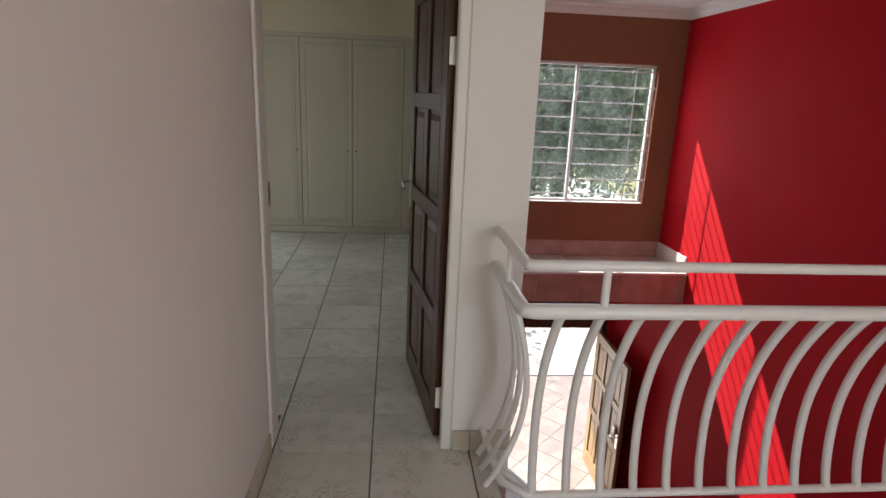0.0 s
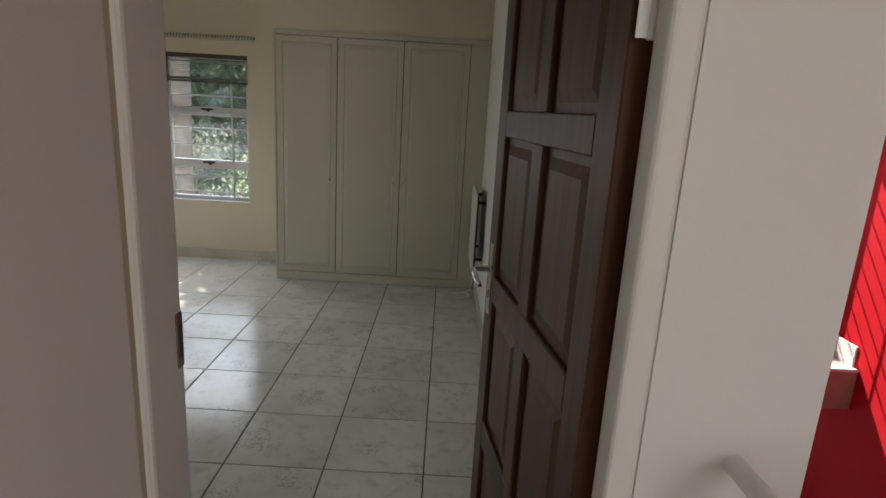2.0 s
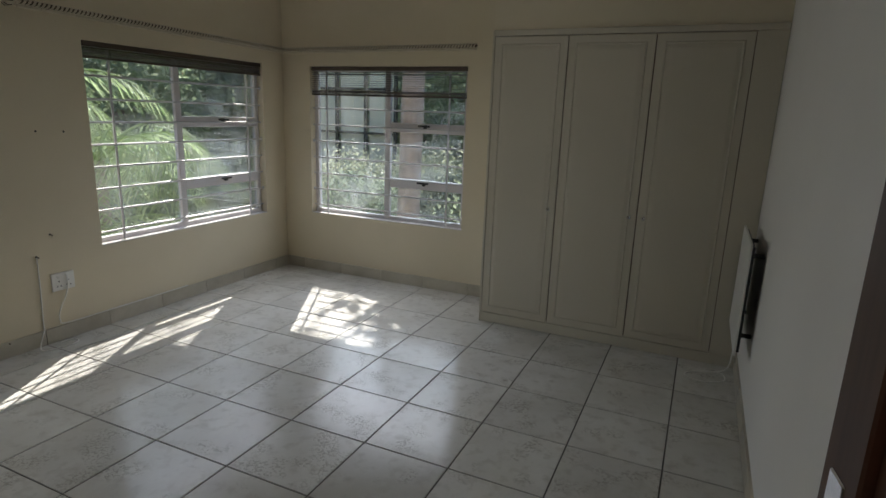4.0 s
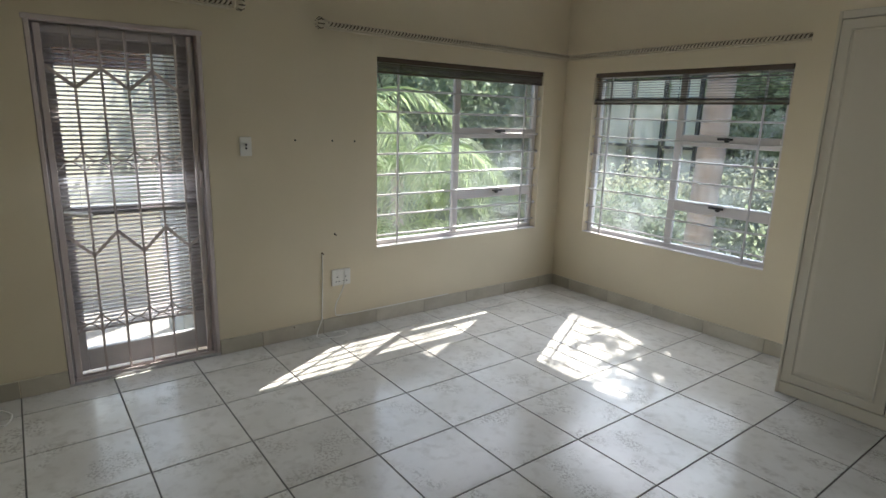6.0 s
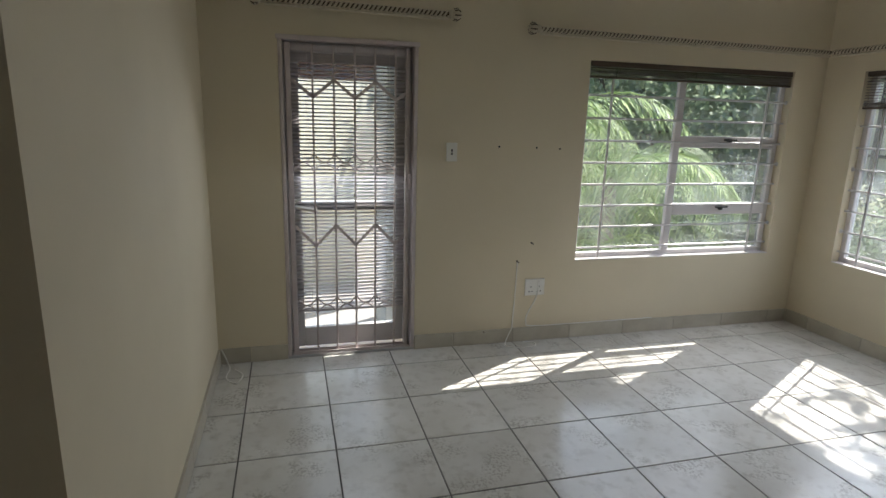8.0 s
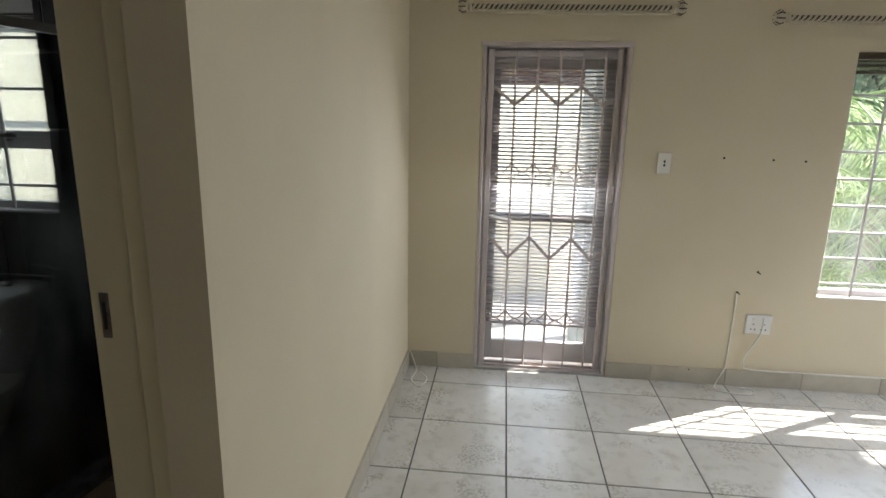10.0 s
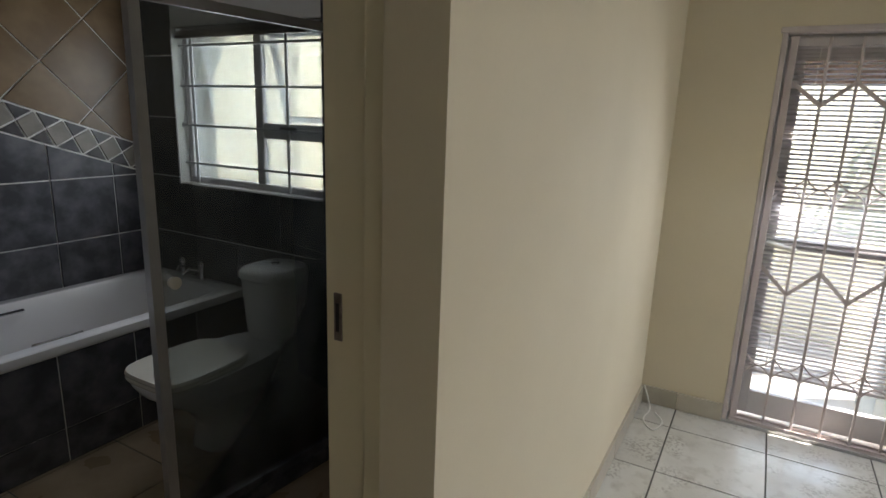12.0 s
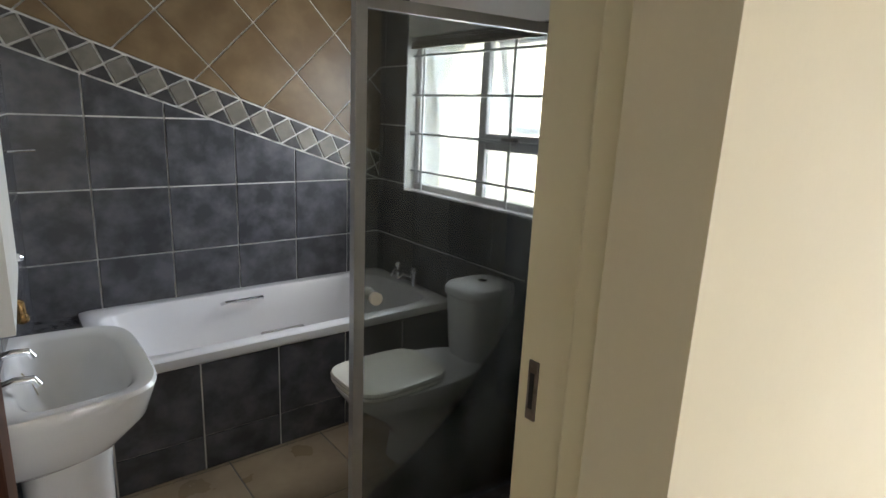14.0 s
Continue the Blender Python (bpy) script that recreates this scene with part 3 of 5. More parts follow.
def wood_blind(axis, sgn, face, u0, u1, ztop, zlow, stack, slats, label, depth=0.026):
    at = face + sgn * depth
    base = (at, (u0 + u1) / 2, zlow) if axis == "y" else ((u0 + u1) / 2, at, zlow)
    w = thing("venetian_blind", base, label, "blind")

    def bx(lo, hi, d=0.0135, a=u0 + 0.012, b=u1 - 0.012, bev=0.001):
        return B(at - d, at + d, a, b, lo, hi, bev) if axis == "y" else B(a, b, at - d, at + d, lo, hi, bev)
    part("head_rail", bx(ztop - 0.035, ztop - 0.002, 0.020), BLINDWOOD, w)
    z = ztop - 0.04
    step = (z - zlow - stack) / max(slats, 1)
    for k in range(slats):
        zz = z - step * (k + 0.6)
        part("slat", bx(zz, zz + 0.003), BLINDWOOD, w)
    k, zz = 0, zlow + 0.016
    while zz < zlow + stack:
        j = 0.004 * math.sin(k * 2.3)
        part("slat", bx(zz, zz + 0.003, 0.0145, u0 + 0.012 + j, u1 - 0.012 + j), BLINDWOOD, w)
        zz += 0.0062
        k += 1
    part("bottom_rail", bx(zlow, zlow + 0.014, 0.016), BLINDWOOD, w)
    for u in (u0 + 0.2, (u0 + u1) / 2, u1 - 0.2):
        p = (at + 0.0155, u) if axis == "y" else (u, at - 0.0155)
        part("ladder_cord", rod((*p, zlow), (*p, ztop - 0.03), 0.0015, 5), BLACK, w)
    return w


wood_blind("y", -1, XW, W1[0], W1[1], W1[3], 1.785, 0.06, 2, "dark wooden venetian blind drawn up at the window")
wood_blind("x", 1, YN, W2[0], W2[1], W2[3], 1.64, 0.045, 9, "dark wooden venetian blind half drawn up at the window")
wood_blind("y", -1, BX, BW[0], BW[1], BW[3] + 0.05, 1.86, 0.04, 3, "dark wooden venetian blind drawn up in the bathroom")

# ---- outside ----


def gz(x, y):
    """Height of the ground: level by the entrance, banked up to a garden terrace north-west of the house."""
    def ease(t):
        t = min(max(t, 0.0), 1.0)
        return t * t * (3 - 2 * t)
    bank = max(ease((-x - 5.0) / 2.0) * ease((y - 4.6) / 1.5), ease((y - 7.6) / 2.0) * ease((-x - 0.2) / 2.5))
    return LOW - 0.16 + 2.55 * bank * (1 + 0.06 * noise.noise(Vector((x * 0.3, y * 0.3, 0))))


gm = bmesh.new()
line = [-400, -200, -100, -60] + [-40 + 1.0 * i for i in range(81)] + [60, 100, 200, 400]
rows = [[gm.verts.new((x, y, gz(x, y))) for x in line] for y in line]
for a, b in zip(rows, rows[1:]):
    for i in range(len(line) - 1):
        gm.faces.new((a[i], a[i + 1], b[i + 1], b[i]))
solo("ground", gm, GRASS, "dry patchy lawn round the house", "ground", kind="structure")

# ---- doorways ----


CREAMFRAME = surface("cream_frame_paint", (0.79, 0.71, 0.49), (0.83, 0.75, 0.53), 0.4, 0, 3, 60, 0.15, 0.001)


def door_frame(name, u0, u1, top, y0, ys, y1, label, mat=FRAMEPAINT):
    """Painted metal frame: jambs by the rebate, with stops behind."""
    f = thing(name, ((u0 + u1) / 2, y0, 0), label, "door frame", kind="structure")
    for x0, x1, sx0, sx1 in ((u0, u0 + 0.008, u0, u0 + 0.045), (u1 - 0.008, u1, u1 - 0.045, u1)):
        part("jamb", B(x0, x1, y0 - 0.004, ys, 0, top, 0.002), mat, f)
        part("stop", B(sx0, sx1, ys, y1, 0, top, 0.006, 2), mat, f)
    part("head", B(u0, u1, y0 - 0.004, y1, top, top + 0.02, 0.002), mat, f)
    return f


def strike_plate(parent, x, y, z, s):
    p = part("strike_plate", B(x, x + s * 0.004, y - 0.010, y + 0.010, z - 0.05, z + 0.05, 0.001) if s > 0 else B(x - 0.004, x, y - 0.010, y + 0.010, z - 0.05, z + 0.05, 0.001), RUST, parent, "worn steel strike plate")
    part("latch_hole", B(min(x, x + s * 0.0055), max(x, x + s * 0.0055), y - 0.004, y + 0.004, z - 0.03, z + 0.03), BLACK, p, "dark latch slot")


bf = door_frame("door_frame_1", BD[0], BD[1], 2.05, YS - 0.3, YS - 0.185, YS - 0.12, "cream painted steel frame of the bathroom door", CREAMFRAME)
strike_plate(bf, BD[0] + 0.008, YS - 0.272, 1.105, 1)
ef = thing("door_frame_2", (-0.3, YS - 0.28, 0), "cream painted steel frame of the bedroom door", "door frame", kind="structure")
part("jamb", B(ED[0], -0.678, YS - 0.285, YS - 0.15, 0, 2.05, 0.012, 3), FRAMEPAINT, ef)
part("stop", B(0.052, ED[1], YS - 0.303, YS - 0.235, 0, 2.05, 0.010, 3), FRAMEPAINT, ef)
part("jamb", B(0.078, ED[1], YS - 0.235, YS - 0.16, 0, 2.05, 0.004, 1), FRAMEPAINT, ef)
part("head", B(ED[0], ED[1], YS - 0.303, YS - 0.16, 2.05, 2.075, 0.004), FRAMEPAINT, ef)
strike_plate(ef, -0.678, YS - 0.172, 1.11, 1)


def panel_door(name, hinge, way, wide, high, thick, mat, pmat, label, cols, rows, handle_z=1.05, flip=1, handle=BRASS, frame_w=0.09, sides=(-1, 1)):
    """A framed and panelled leaf, built along x from its hinge, then turned."""
    ob = thing(name, (0, 0, 0), label, "door")
    for (a, b) in ((0, frame_w), (wide - frame_w, wide)):
        part("stile", B(a, b, -thick / 2, thick / 2, 0, high, 0.003), mat, ob)
    for z0, z1 in rows:
        part("rail", B(frame_w, wide - frame_w, -thick / 2, thick / 2, z0, z1, 0.003), mat, ob)
    gaps = [(a[1], b[0]) for a, b in zip(rows, rows[1:])]
    edges = [(frame_w, cols[0] - 0.04)] + [(cols[i] + 0.04, (cols[i + 1] - 0.04) if i + 1 < len(cols) else wide - frame_w) for i in range(len(cols))]
    for z0, z1 in gaps:
        for c in cols:
            part("muntin", B(c - 0.04, c + 0.04, -thick / 2, thick / 2, z0, z1, 0.003), mat, ob)
        for a, b in edges:
            bm = B(a, b, -0.006, 0.006, z0, z1)
            for s in (-1, 1):
                cx, cz, hw, hz = (a + b) / 2, (z0 + z1) / 2, (b - a) / 2, (z1 - z0) / 2

                def ring(d, y):
                    return [(cx - hw + d, s * y, cz - hz + d), (cx + hw - d, s * y, cz - hz + d), (cx + hw - d, s * y, cz + hz - d), (cx - hw + d, s * y, cz + hz - d)][::s]
                loft(bm, [ring(0.006, 0.006), ring(0.02, 0.0065), ring(0.045, 0.015), ring(0.05, 0.015)], cap0=False)
            part("panel", bm, pmat, ob)
    for s in sides:
        pl = part("handle_plate", B(wide - 0.065, wide - 0.025, s * thick / 2 - 0.003, s * thick / 2 + 0.003, handle_z - 0.11, handle_z + 0.11, 0.002), handle, ob, "worn metal handle plate")
        bm = sweep(bmesh.new(), [(wide - 0.045, s * (thick / 2), handle_z + 0.03), (wide - 0.045, s * (thick / 2 + 0.05), handle_z + 0.03), (wide - 0.06, s * (thick / 2 + 0.056), handle_z + 0.028), (wide - 0.11, s * (thick / 2 + 0.056), handle_z + 0.018), (wide - 0.14, s * (thick / 2 + 0.05), handle_z + 0.008)], [0.009, 0.008, 0.009, 0.008, 0.006], 10)
        part("lever", bm, handle, pl, "lever handle", True)
        part("keyhole", B(wide - 0.049, wide - 0.041, s * (thick / 2 + 0.002), s * (thick / 2 + 0.004), handle_z - 0.06, handle_z - 0.035) if s > 0 else B(wide - 0.049, wide - 0.041, -(thick / 2 + 0.004), -(thick / 2 + 0.002), handle_z - 0.06, handle_z - 0.035), BLACK, pl, "dark keyhole")
    ob.matrix_basis = Matrix.Translation(hinge) @ Matrix.Rotation(math.atan2(way[1], way[0]), 4, "Z")
    return ob


ROWS5 = [(0, 0.13), (0.50, 0.58), (0.97, 1.05), (1.45, 1.52), (1.93, 2.03)]
ed = panel_door("door_1", (0.045, YS - 0.212, 0.012), (-0.108, 0.80), 0.81, 2.03, 0.04, DARKWOOD, DARKPANEL, "dark stained panelled wooden bedroom door standing open", [0.405], ROWS5, 1.03, handle=CHROME)
bd = panel_door("door_2", (BD[1] - 0.022, YS - 0.33, 0.012), (-0.108, -0.744), 0.76, 2.03, 0.04, DARKWOOD, DARKPANEL, "dark wooden bathroom door standing open", [0.38], ROWS5, 1.03, sides=(1,))
for z in (0.22, 1.69):
    bm = B(0.046, 0.078, YS - 0.236, YS - 0.232, z - 0.05, z + 0.05)
    box(bm, 0.028, 0.046, YS - 0.236, YS - 0.2325, z - 0.05, z + 0.05)
    sweep(bm, [(0.05, YS - 0.234, z - 0.052), (0.05, YS - 0.234, z + 0.052)], 0.006, 8)
    part("hinge", bm, PLASTIC, ef, "white painted butt hinge")

# ---- built-in cupboards ----
cb = thing("built_in_cupboard", (-0.83, YC + 0.2, 0), "cream built-in wardrobe with three panelled doors", "cupboard")
part("plinth", B(-1.655, XE - 0.002, YC + 0.004, YC + 0.03, 0.002, 0.075, 0.004), CUPBOARD, cb)
part("side_panel", B(-1.66, -1.644, YC + 0.0, YN - 0.002, 0.0, 2.075, 0.002), CUPBOARD, cb)
part("top_trim", B(-1.644, XE - 0.002, YC - 0.006, YC + 0.02, 2.037, 2.075, 0.004), CUPBOARD, cb)
part("filler", B(-0.072, XE - 0.002, YC + 0.002, YC + 0.02, 0.075, 2.037, 0.002), CUPBOARD, cb)
# dark body colour stands in for the shade in the gaps between doors
part("carcass", B(-1.644, -0.072, YC + 0.024, YN - 0.002, 0.08, 2.03), DARKWOOD, cb, "wooden carcass, darkened so the door gaps look shaded")
for a, b, k in ((-1.642, -1.147, 1), (-1.141, -0.612, 1), (-0.606, -0.076, -1)):
    z0, z1 = 0.08, 2.033
    bm = B(a, b, YC + 0.003, YC + 0.021, z0, z1, 0.003, 2)
    cx, cz, hw, hz = (a + b) / 2, (z0 + z1) / 2, (b - a) / 2, (z1 - z0) / 2
    d = part("door", bm, CUPBOARD, cb)

    def ring(m, y):
        return [(cx - hw + m, YC + y, cz - hz + m), (cx + hw - m, YC + y, cz - hz + m), (cx + hw - m, YC + y, cz + hz - m), (cx - hw + m, YC + y, cz + hz - m)]
    bm = bmesh.new()
    loft(bm, [ring(0.046, 0.0028), ring(0.052, -0.0035), ring(0.060, 0.0022), ring(0.084, -0.0030), ring(0.092, -0.0036)], cap0=False)
    part("door_moulding", bm, CUPBOARD, d, smooth=False)
    kx = b - 0.042 if k > 0 else a + 0.042
    bm = lathe(bmesh.new(), [(0.006, 0.002), (0.005, -0.012), (0.013, -0.018), (0.015, -0.024), (0.011, -0.03), (0.003, -0.032)], (kx, YC, 0.905), "y", 14)
    part("knob", bm, CHROME, d, "small round knob", True)

# ---- curtain poles ----


def curtain_pole(p, q, label, ends):
    """A rope-twist pole with a plain rail under it, finials and wall brackets."""
    p, q = Vector(p), Vector(q)
    d = (q - p).normalized()
    side = Vector((-d.y, d.x, 0))
    up = Vector((0, 0, 1))
    L = (q - p).length
    ob = thing("curtain_pole", (p + q) / 2, label, "curtain pole")
    part("core", rod(p, q, 0.0135, 10), ROPEDARK, ob, "dark gilded core", True)
    for ph in (0, math.pi):
        n = max(int(L / 0.008), 8)
        pts = [p + d * (L * i / n) + 0.0125 * (math.cos(ph + L * i / n / 0.052 * 2 * math.pi) * up + math.sin(ph + L * i / n / 0.052 * 2 * math.pi) * side) for i in range(n + 1)]
        part("rope_strand", sweep(bmesh.new(), pts, 0.0072, 6), ROPE, ob, "cream rope twist strand", True)
    part("curtain_rail", sweep(bmesh.new(), [p - up * 0.026, q - up * 0.026], 0.0075, 8), ROPE, ob, "white curtain rail", True)
    for e, s in ends:
        c = p if e == 0 else q
        dd = -d if e == 0 else d
        pts = [c + dd * t for t in (0, 0.012, 0.02, 0.03, 0.05, 0.066, 0.074)]
        fin = part("finial", sweep(bmesh.new(), pts, [0.02, 0.027, 0.022, 0.028, 0.034, 0.027, 0.012], 14), ROPE, ob, "carved cream finial", True)
        for k in range(7):
            a = 2 * math.pi * k / 7
            v = math.cos(a) * up + math.sin(a) * side
            part("flute", sweep(bmesh.new(), [c + dd * 0.032 + v * 0.029, c + dd * 0.052 + v * 0.035, c + dd * 0.07 + v * 0.022], 0.004, 5), ROPEDARK, fin)
    for t in (0.08, 0.5, 0.92):
        c = p + d * (L * t)
        w = Vector((XW, c.y, c.z)) if abs(d.y) > 0.5 else Vector((c.x, YN, c.z))
        part("bracket", rod(w, c - up * 0.012, 0.007, 8), ROPEDARK, ob, "pole bracket", True)
    return ob


curtain_pole((XW + 0.075, 4.43, 2.045), (XW + 0.075, YN - 0.075, 2.025), "rope-twist curtain pole above the palm window", [(0, 1)])
curtain_pole((XW + 0.10, YN - 0.075, 2.025), (-1.96, YN - 0.075, 2.035), "rope-twist curtain pole above the garden window", [])
curtain_pole((XW + 0.075, 2.83, 2.10), (XW + 0.075, 3.85, 2.09), "rope-twist curtain pole above the glazed door", [(0, 1), (1, 1)])

# ---- glazed balcony door, blind and security gate ----
gx = XW - 0.135
gd = thing("door_3", (gx, 3.285, 0), "white framed glazed balcony door, closed", "door", kind="structure")
part("outer_frame", box(box(B(gx - 0.03, gx + 0.03, GD[0], GD[0] + 0.045, 0, GD[3]), gx - 0.03, gx + 0.03, GD[1] - 0.045, GD[1], 0, GD[3]), gx - 0.03, gx + 0.03, GD[0] + 0.045, GD[1] - 0.045, GD[3] - 0.045, GD[3]), WINPAINT, gd)
for a, b in ((GD[0] + 0.048, GD[0] + 0.11), (GD[1] - 0.11, GD[1] - 0.048)):
    part("stile", B(gx - 0.02, gx + 0.02, a, b, 0.03, GD[3] - 0.048, 0.003), WINPAINT, gd)
for a, b in ((0.03, 0.155), (0.925, 0.975), (GD[3] - 0.12, GD[3] - 0.048)):
    part("rail", B(gx - 0.02, gx + 0.02, GD[0] + 0.11, GD[1] - 0.11, a, b, 0.003), WINPAINT if a != 0.925 else ALU, gd)
for a, b in ((0.155, 0.925), (0.975, GD[3] - 0.12)):
    g = part("pane", B(gx - 0.003, gx + 0.003, GD[0] + 0.11, GD[1] - 0.11, a, b), GLASS, gd, "clear glass pane")
    g.visible_shadow = False
hp = part("handle_plate", B(gx + 0.02, gx + 0.028, GD[0] + 0.06, GD[0] + 0.10, 0.84, 1.04, 0.003), PLASTIC, gd, "white handle plate")
part("lever", sweep(bmesh.new(), [(gx + 0.028, GD[0] + 0.08, 0.95), (gx + 0.07, GD[0] + 0.08, 0.95), (gx + 0.075, GD[0] + 0.10, 0.948), (gx + 0.072, GD[0] + 0.20, 0.93)], 0.013, 8), PLASTIC, hp, "white lever", True)
part("threshold", B(XW - 0.12, XW - 0.004, GD[0], GD[1], -0.05, 0.014), ALU, gd, "grey metal threshold")
# grey venetian blind just inside the glass
vb = thing("venetian_blind", (XW - 0.10, 3.285, 0.27), "grey venetian blind lowered over the balcony door", "blind")
bxl = XW - 0.10
part("head_rail", B(bxl - 0.02, bxl + 0.02, GD[0] + 0.05, GD[1] - 0.05, 1.86, 1.895), BLINDGREY, vb)
k, z = 0, 0.30
while z < 1.855:
    closed = z > 1.80
    tilt = -radians(50 if closed else 11 + 8 * (z - 0.3))
    dz, dx = 0.0125 * math.sin(tilt), 0.0125 * math.cos(tilt)
    skew = 0.03 * max(0.0, (0.75 - z)) * 0.7
    bm = bmesh.new()
    a, b = GD[0] + 0.055, GD[1] - 0.055
    loft(bm, [[(bxl - dx, y, z - dz - s), (bxl, y, z + 0.002 - s), (bxl + dx, y, z + dz - s), (bxl + dx, y, z + dz - 0.001 - s), (bxl, y, z + 0.001 - s), (bxl - dx, y, z - dz - 0.001 - s)] for y, s in ((a, skew), (b, -skew * 0.3))])
    part("slat", bm, BLINDGREY, vb)
    z += 0.0225 if not closed else 0.017
    k += 1
part("bottom_rail", B(bxl - 0.013, bxl + 0.013, GD[0] + 0.055, GD[1] - 0.055, 0.272, 0.286, 0.002), BLINDGREY, vb)
for y in (GD[0] + 0.16, GD[1] - 0.16):
    part("ladder_cord", rod((bxl + 0.014, y, 0.28), (bxl + 0.014, y, 1.87), 0.0012, 5), PLASTIC, vb)
bm = bmesh.new()
for k in range(16):
    lathe(bm, [(0.001, -0.003), (0.0032, 0), (0.001, 0.003)], (bxl + 0.03, GD[1] - 0.19, 1.72 - 0.012 * k), "z", 6)
part("bead_chain", bm, PLASTIC, vb, "white bead chain", True)
# trellis gate
tx = XW - 0.045
tg = thing("security_gate", (tx, 3.285, 0), "pinkish white trellis security gate closed across the door", "gate")
for a, b in ((GD[0] + 0.002, GD[0] + 0.024), (GD[1] - 0.024, GD[1] - 0.002)):
    part("track_post", B(tx - 0.03, tx + 0.047, a, b, 0.014, GD[3] - 0.002, 0.003), GATEPAINT, tg)
part("lock_stile", B(tx - 0.018, tx + 0.018, GD[0] + 0.036, GD[0] + 0.068, 0.02, GD[3] - 0.034, 0.003), GATEPAINT, tg)
part("end_stile", B(tx - 0.014, tx + 0.014, GD[1] - 0.068, GD[1] - 0.044, 0.02, GD[3] - 0.034, 0.003), GATEPAINT, tg)
part("top_track", B(tx - 0.03, tx + 0.05, GD[0] - 0.008, GD[1] + 0.008, GD[3] - 0.024, GD[3] + 0.002, 0.003), GATEPAINT, tg)
part("bottom_track", box(box(B(tx - 0.026, tx + 0.03, GD[0] + 0.032, GD[1] - 0.03, 0.014, 0.018), tx - 0.026, tx - 0.02, GD[0] + 0.032, GD[1] - 0.03, 0.018, 0.03), tx + 0.02, tx + 0.026, GD[0] + 0.032, GD[1] - 0.03, 0.018, 0.03), GATEPAINT, tg)
ups = [GD[0] + 0.067 + 0.122 * k for k in range(0, 6)]
for y in ups[1:]:
    part("upright_bar", B(tx - 0.006, tx + 0.006, y - 0.006, y + 0.006, 0.022, GD[3] - 0.036, 0.002), GATEPAINT, tg)
ends = ups + [GD[1] - 0.056]


def flat_link(a, b, za, zb, dx, w=0.009):
    v = Vector((0, b - a, zb - za))
    n = Vector((0, -v.z, v.y)).normalized() * w
    bm = bmesh.new()
    p, q = Vector((tx + dx, a, za)), Vector((tx + dx, b, zb))
    loft(bm, [[c + n + Vector((0.0022, 0, 0)), c - n + Vector((0.0022, 0, 0)), c - n - Vector((0.0022, 0, 0)), c + n - Vector((0.0022, 0, 0))] for c in (p, q)])
    return bm


for lo, hi in ((1.60, 1.702), (0.715, 0.842)):
    for k in range(len(ends) - 1):
        a, b = (hi, lo) if k % 2 == 0 else (lo, hi)
        if k == len(ends) - 2:
            b = (a + b) / 2
        part("zigzag_link", flat_link(ends[k], ends[k + 1], a, b, 0.0095), GATEPAINT, tg)
for lo, hi in ((1.172, 1.278), (0.278, 0.384)):
    for k in range(len(ups) - 1):
        for s in (0, 1):
            pts = []
            for i in range(9):
                u = i / 8
                f = math.copysign(abs(1 - 2 * u) ** 1.8, 1 - 2 * u) * (1 if s else -1)
                zz = (hi + lo) / 2 + (hi - lo) / 2 * f
                pts.append((tx + (0.011 if s else 0.0085), ups[k] + (ups[k + 1] - ups[k]) * u, zz))
            part("arched_link", sweep(bmesh.new(), pts, 0.0042, 6), GATEPAINT, tg)
part("lock_box", B(tx - 0.016, tx + 0.024, GD[1] - 0.047, GD[1] - 0.031, 1.06, 1.16, 0.003), GATEPAINT, tg, "gate catch")

# ---- wall fittings ----
def switch(y, z):
    s = thing("light_switch", (XW, y, z), "small white light switch plate on the wall", "switch")
    part("plate", B(XW, XW + 0.009, y - 0.036, y + 0.036, z - 0.058, z + 0.058, 0.004, 2), PLASTIC, s)
    for dz in (-0.010, 0.010):
        part("rocker", B(XW + 0.008, XW + 0.014, y - 0.005, y + 0.005, z + dz - 0.007, z + dz + 0.007, 0.002), BLACK, s, "dark rocker")


switch(3.914, 1.298)
so = thing("wall_socket", (XW, 4.535, 0.385), "white double wall socket with a cable", "socket")
part("plate", B(XW, XW + 0.012, 4.463, 4.607, 0.33, 0.447, 0.005, 2), PLASTIC, so)
for yy in (4.505, 4.565):
    for dy, dz in ((0, 0.012), (-0.011, -0.02), (0.011, -0.02)):
        part("pin_hole", lathe(bmesh.new(), [(0.0045, 0), (0.0045, 0.0012)], (XW + 0.0122, yy + dy, 0.38 + dz), "x", 10), BLACK, so, "dark pin hole")
    part("rocker", B(XW + 0.011, XW + 0.016, yy - 0.01, yy + 0.01, 0.411, 0.428, 0.002), PLASTIC, so)


def cable(name, pts, r, label, mat=PLASTIC):
    fine = []
    P = [Vector(p) for p in pts]
    for i in range(len(P) - 1):
        p0, p1, p2, p3 = P[max(i - 1, 0)], P[i], P[i + 1], P[min(i + 2, len(P) - 1)]
        for k in range(6):
            t = k / 6
            fine.append(0.5 * ((2 * p1) + (p2 - p0) * t + (2 * p0 - 5 * p1 + 4 * p2 - p3) * t * t + (3 * p1 - p0 - 3 * p2 + p3) * t ** 3))
    fine.append(P[-1])
    return solo(name, sweep(bmesh.new(), fine, r, 6), mat, label, "cable", smooth=True)


